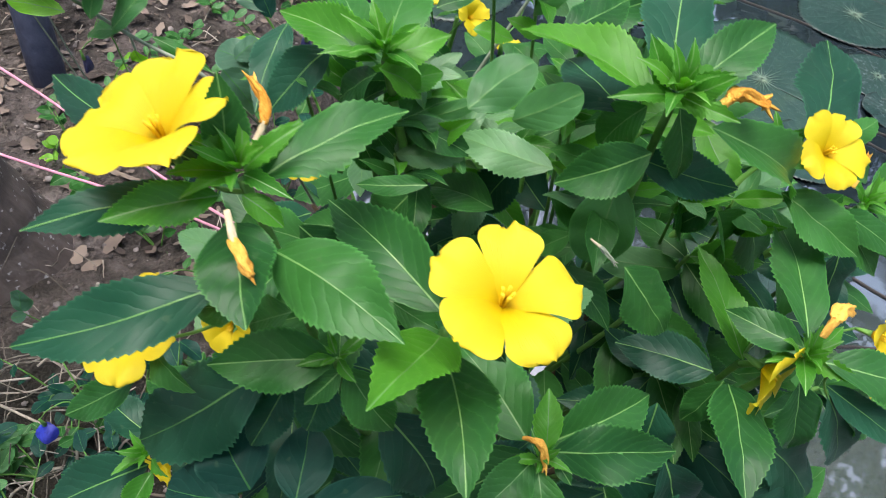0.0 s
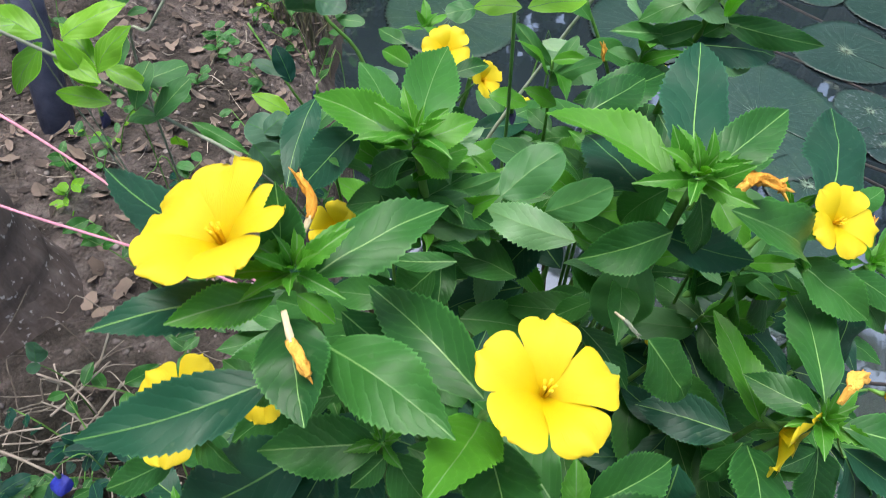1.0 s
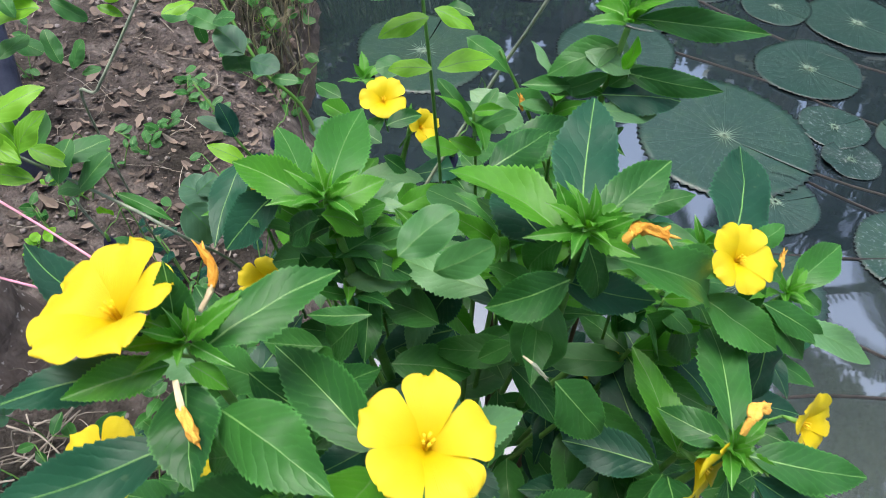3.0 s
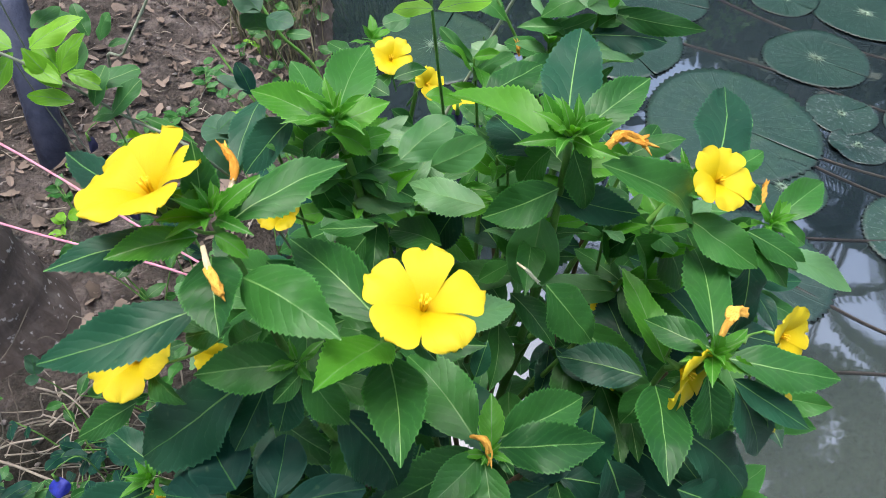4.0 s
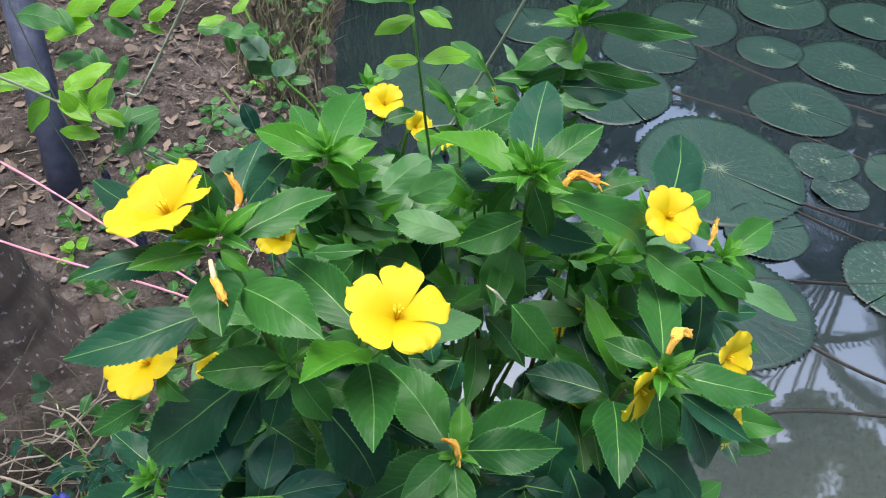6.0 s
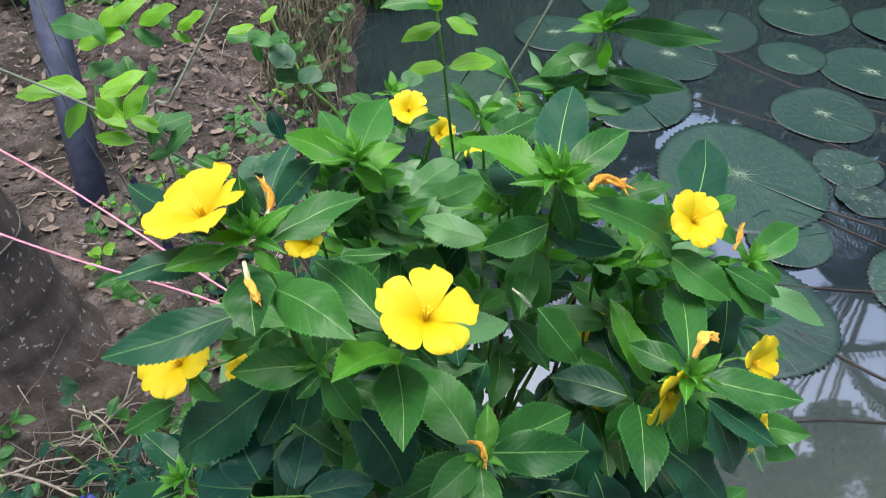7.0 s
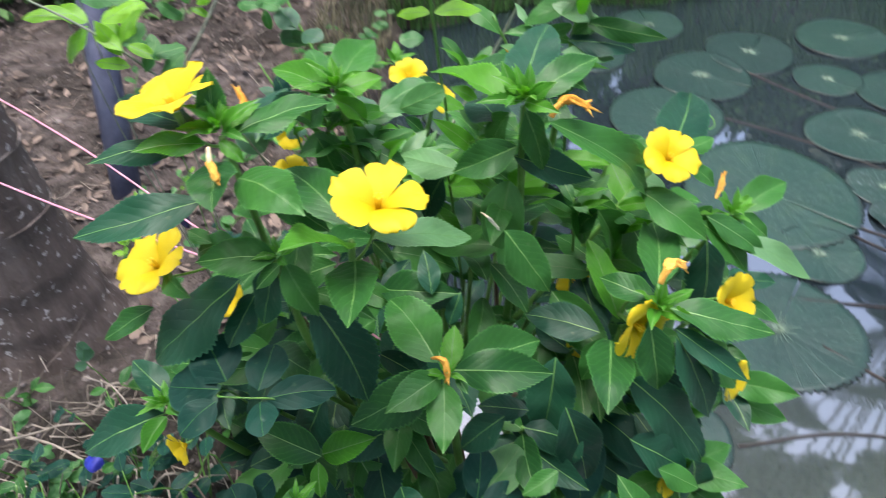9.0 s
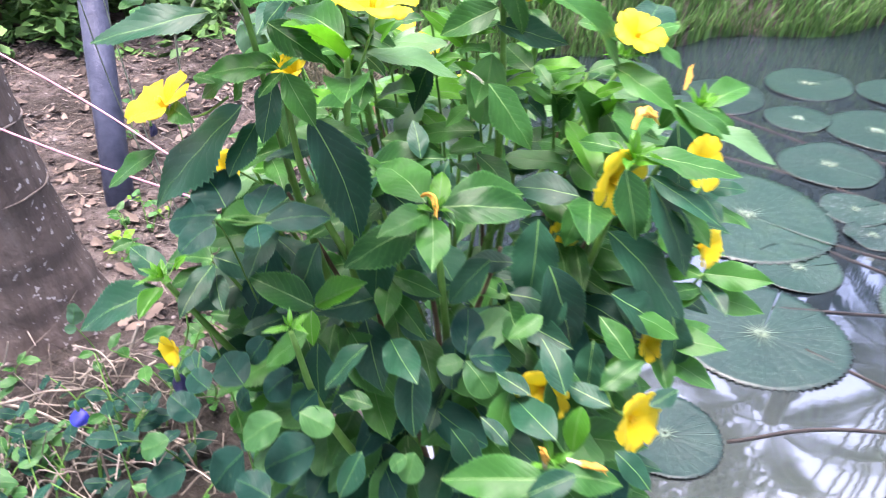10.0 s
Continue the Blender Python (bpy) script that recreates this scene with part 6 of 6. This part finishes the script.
for k in range(130):
    x, y = r.gauss(-0.48, 0.12), r.gauss(0.23, 0.13)
    a, ln = r.uniform(0, 6.28), r.uniform(0.06, 0.22)
    bow = r.uniform(-0.6, 0.6)
    pts = []
    for i in range(6):
        s = i / 5 - 0.5
        px, py = x + math.cos(a + s * bow) * ln * s, y + math.sin(a + s * bow) * ln * s
        pts.append(Vector((px, py, soil_z(px, py) + 0.006 + 0.11 * r.random() * (0.3 + abs(s)))))
    tube(spline(pts, 3), 0.0008 + 0.0020 * r.random() ** 2, 0.0007, 5, v, f)
joined("dry_straw", v, f, STRAW, "tangle of dry pale stems on the bank", "dry stems")
v, f = [], []
for k in range(420):
    x, y = -0.32 - 1.2 * r.random() ** 1.3, r.uniform(0.1, 2.4)
    if shore_x(y) - x < 0.06 or (x + 0.67) ** 2 + (y - 0.58) ** 2 < 0.02:
        continue
    a, ln = r.uniform(0, 6.28), r.uniform(0.02, 0.10)
    pts = [Vector((x + math.cos(a) * ln * t, y + math.sin(a) * ln * t, soil_z(x + math.cos(a) * ln * t, y + math.sin(a) * ln * t) + 0.003 + 0.006 * r.random())) for t in (-0.5, -0.1, 0.2, 0.5)]
    tube(spline(pts, 2), r.uniform(0.0006, 0.0014), 0.0005, 5, v, f)
joined("dry_twigs", v, f, STRAW, "short dry twigs scattered over the soil", "twigs")


def dry_stick(points, thick):
    ob = rod("stick", points, thick * 0.62, thick * 0.45, STRAW, steps=8, lumps=0.3)
    tagged(ob, "pale dry stick lying in the tangle on the bank", "stick", "dry sticks on the bank")


dry_stick([(-0.633, 0.360, 0.150), (-0.578, 0.344, 0.150), (-0.514, 0.327, 0.155), (-0.464, 0.310, 0.150), (-0.408, 0.291, 0.140)], 0.0038)
dry_stick([(-0.572, 0.320, 0.170), (-0.537, 0.334, 0.170), (-0.506, 0.345, 0.175), (-0.474, 0.354, 0.170)], 0.0030)
dry_stick([(-0.491, 0.410, 0.200), (-0.463, 0.400, 0.205), (-0.444, 0.395, 0.205), (-0.417, 0.375, 0.200), (-0.412, 0.370, 0.180)], 0.0022)
dry_stick([(-0.466, 0.365, 0.180), (-0.444, 0.385, 0.190), (-0.422, 0.409, 0.200), (-0.419, 0.441, 0.180)], 0.0026)
dry_stick([(-0.451, 0.345, 0.160), (-0.429, 0.331, 0.165), (-0.413, 0.313, 0.160), (-0.413, 0.306, 0.140)], 0.0024)
dry_stick([(-0.487, 0.387, 0.170), (-0.450, 0.372, 0.180), (-0.416, 0.353, 0.180), (-0.413, 0.359, 0.160)], 0.0020)
dry_stick([(-0.580, 0.323, 0.140), (-0.538, 0.307, 0.150), (-0.507, 0.288, 0.150)], 0.0026)


def blades(name, places, height, width, mat, label):
    v, f = [], []
    for x, y, z in places:
        a, h = r.uniform(0, 6.28), height * r.uniform(0.5, 1.2)
        lean = Vector((math.cos(a), math.sin(a), 0)) * h * r.uniform(0.15, 0.6)
        side = Vector((-math.sin(a), math.cos(a), 0)) * width * r.uniform(0.6, 1.3)
        o = len(v)
        for i in range(4):
            s = i / 3
            c = Vector((x, y, z)) + lean * s * s + Vector((0, 0, h * (s - 0.35 * s * s)))
            v += [c - side * (1 - s) * 0.5, c + side * (1 - s) * 0.5 + Vector((0, 0, 0.001))]
        for i in range(3):
            p = o + i * 2
            f.append((p, p + 1, p + 3, p + 2))
    joined(name, v, f, mat, label, "grass")


spots = []
for k in range(15000):
    x = r.uniform(-1.2, 4.5)
    y = far_y(x) - 0.03 + 0.9 * r.random() ** 1.8
    spots.append((x, y, soil_z(x, y) - 0.01))
blades("bank_grass", spots, 0.30, 0.010, GRASS, "long green grass hanging over the far bank")
spots = []
for k in range(900):
    y = r.uniform(1.45, 2.6)
    x = shore_x(y) - 0.02 - 0.18 * r.random()
    spots.append((x, y, soil_z(x, y) - 0.01))
blades("shore_grass", spots, 0.20, 0.005, DRY_GRASS, "half-dry brownish grass hanging along the near shore")


def leaf_cloud(n, box, size, flat=0.6):
    """Many small leaves in a box, thinned by noise, for undergrowth and crowns seen from afar."""
    v, f = [], []
    (x0, y0, z0), (x1, y1, z1) = box
    while len(f) < n:
        p = Vector((r.uniform(x0, x1), r.uniform(y0, y1), r.uniform(z0, z1)))
        c = Vector(((x0 + x1) / 2, (y0 + y1) / 2, (z0 + z1) / 2))
        q = sum(((p[i] - c[i]) / ((x1 - x0, y1 - y0, z1 - z0)[i] * 0.5)) ** 2 for i in range(3))
        if q > 1 or noise.noise(p * (1.2 / max(size * 6, 0.2))) < -0.05:
            continue
        d = Vector((r.uniform(-1, 1), r.uniform(-1, 1), r.uniform(-0.8, 0.5))).normalized()
        s = d.cross(Vector((r.uniform(-1, 1), r.uniform(-1, 1), 1))).normalized()
        ln = size * r.uniform(0.6, 1.3)
        o = len(v)
        v += [p, p + d * ln * 0.5 + s * ln * 0.28, p + d * ln, p + d * ln * 0.5 - s * ln * 0.28]
        f.append((o, o + 1, o + 2, o + 3))
    return v, f


for (x, y, w, h) in [(-1.62, 2.02, 0.85, 0.42), (-1.08, 2.10, 0.75, 0.36), (-2.4, 1.95, 0.9, 0.5), (-0.75, 3.1, 0.9, 0.6), (-0.2, 3.4, 0.8, 0.5), (0.3, 3.7, 1.0, 0.7), (1.5, 4.0, 1.2, 0.9), (2.8, 4.2, 1.2, 0.8)]:
    z = soil_z(x, y)
    ob = thing("undergrowth_bush", (x, y, z), "dense low green bush on the bank behind the pond", "bush", "bushes behind the pond")
    vv, ff = leaf_cloud(4200, ((-w / 2, -w / 2, -0.12), (w / 2, w / 2, h)), 0.055)
    part("crown", mesh_of("crown", vv, ff, [GRASS], smooth=False), ob)
    for k in range(4):
        a = k * 1.6
        vv, ff = tube(spline([Vector((0, 0, -0.05)), Vector((0.1 * math.cos(a), 0.1 * math.sin(a), h * 0.4)), Vector((w * 0.3 * math.cos(a), w * 0.3 * math.sin(a), h * 0.8))], 4), 0.01, 0.004, 6)
        part("stem", mesh_of("stem", vv, ff, [STEM_OLD]), ob)


def unseen_shade_tree(x, y, height, spread, seed, crowns=7):
    ob = thing("unseen_shade_tree", (x, y, soil_z(x, y) - 0.05), "large dark green tree out of view, covering sky round the pond", "tree", "trees round the pond")
    rr = random.Random(seed)
    vv, ff = tube(spline([Vector((0, 0, 0)), Vector((0.05, 0.02, height * 0.3)), Vector((-0.05, 0.06, height * 0.75))], 6), 0.16, 0.06, 12, lumps=0.1)
    part("trunk", mesh_of("trunk", vv, ff, [BARK]), ob)
    for k in range(crowns):
        a = rr.uniform(0, 6.28)
        zc = height * rr.uniform(0.45, 0.95)
        c = Vector((math.cos(a) * spread * rr.uniform(0.2, 0.6), math.sin(a) * spread * rr.uniform(0.2, 0.6), zc))
        vv, ff = tube(spline([Vector((0, 0, height * 0.35)), Vector((c.x * 0.5, c.y * 0.5, zc * 0.8)), c], 5), 0.05, 0.015, 7)
        part("limb", mesh_of("limb", vv, ff, [BARK]), ob)
        w = spread * rr.uniform(0.5, 0.8)
        vv, ff = leaf_cloud(900, (tuple(c - Vector((w, w, w * 0.6))), tuple(c + Vector((w, w, w * 0.6)))), 0.34)
        part("crown", mesh_of("crown", vv, ff, [FAR_LEAF], smooth=False), ob)
    return ob


# Front trees show mirrored in the pond; the rest are added to block skylight.
for i, (x, y, h, s) in enumerate([
        (-2.8, 5.4, 6.0, 2.6), (0.3, 6.4, 4.6, 2.2), (3.9, 8.0, 4.4, 2.4), (8.0, 3.6, 5.4, 2.4), (7.2, -1.2, 6.4, 2.8),
        (4.6, -5.0, 6.4, 2.8), (-0.4, -3.0, 4.8, 2.0), (-0.4, -6.0, 6.8, 2.8), (-4.8, -4.0, 6.4, 2.8), (-6.2, 0.4, 6.8, 2.8), (-5.4, 3.4, 6.4, 2.6)]):
    unseen_shade_tree(x, y, h, s, 60 + i)


def frond(name, parent, start, out, length, droop, seed):
    """A palm frond: a curved midrib with two rows of hanging leaflets."""
    rr = random.Random(seed)
    line = [start + out * (length * s) + Vector((0, 0, length * (0.35 * s - droop * s * s))) for s in [i / 44 for i in range(45)]]
    vv, ff = tube(line, 0.018, 0.004, 6)
    side = out.cross(Vector((0, 0, 1))).normalized()
    for i in range(4, 45):
        for sg in (-1, 1):
            for p in (line[i],):
                ln = 0.55 * length * 0.34 * math.sin(math.pi * (0.1 + 0.85 * i / 45)) * rr.uniform(0.85, 1.1)
                d = (side * sg + out * 0.55 + Vector((0, 0, -0.25))).normalized()
                w = Vector((0, 0, 1)).cross(d).normalized() * 0.016
                o = len(vv)
                vv += [p - w * 0.6, p + w * 0.6, p + d * ln * 0.5 + w + Vector((0, 0, -0.02)), p + d * ln + Vector((0, 0, -0.06)), p + d * ln * 0.5 - w + Vector((0, 0, -0.02))]
                ff.append((o, o + 1, o + 2, o + 3, o + 4))
    part(name, mesh_of(name, vv, ff, [FAR_LEAF], smooth=False), parent)


def coconut_palm(x, y, height, fronds, length, seed):
    ob = thing("coconut_palm", (x, y, soil_z(x, y) - 0.05), "tall palm with feathery fronds leaning over the pond", "palm tree", "palms round the pond")
    vv, ff = tube(spline([Vector((0, 0, 0)), Vector((0.05, 0.0, height * 0.5)), Vector((0.0, 0.0, height))], 10), 0.13, 0.08, 14)
    part("trunk", mesh_of("trunk", vv, ff, [BARK]), ob)
    for k in range(fronds):
        a = 2 * math.pi * k / fronds + seed
        frond("frond", ob, Vector((0, 0, height)), Vector((math.cos(a), math.sin(a), 0)), length * (0.9 + 0.2 * ((k * 7) % 3) / 2), 0.75 + 0.15 * (k % 3), seed * 50 + k)


coconut_palm(3.05, 4.90, 4.35, 7, 1.5, 1)
coconut_palm(4.75, 3.20, 4.80, 7, 1.6, 2)
coconut_palm(1.3, 5.6, 4.6, 8, 1.7, 4)
coconut_palm(4.2, 4.6, 3.2, 13, 1.6, 5)
tall = unseen_shade_tree(6.2, 7.4, 5.6, 1.6, 90, 4)
for x, y, z, w in [(2.73, 4.33, 5.75, 0.9), (3.42, 3.86, 5.75, 0.7), (4.1, 3.4, 5.95, 0.7), (4.35, 2.6, 5.9, 0.8), (4.3, 3.8, 5.35, 0.6), (4.65, 3.45, 5.65, 0.6), (2.2, 4.6, 4.9, 0.8), (2.5, 3.3, 5.7, 1.0), (3.0, 2.9, 6.3, 0.9)]:
    c = Vector((x, y, z)) - tall.location
    vv, ff = tube(spline([Vector((0, 0, 5.2)), c * 0.55 + Vector((0, 0, 5.2)), c], 6), 0.028, 0.008, 7)
    part("limb", mesh_of("limb", vv, ff, [BARK]), tall)
    vv, ff = leaf_cloud(3000, (tuple(c - Vector((w, w, w * 0.55))), tuple(c + Vector((w, w, w * 0.55)))), 0.085)
    part("crown", mesh_of("crown", vv, ff, [FAR_LEAF], smooth=False), tall)
coconut_palm(-2.2, 3.6, 4.4, 9, 2.0, 3)
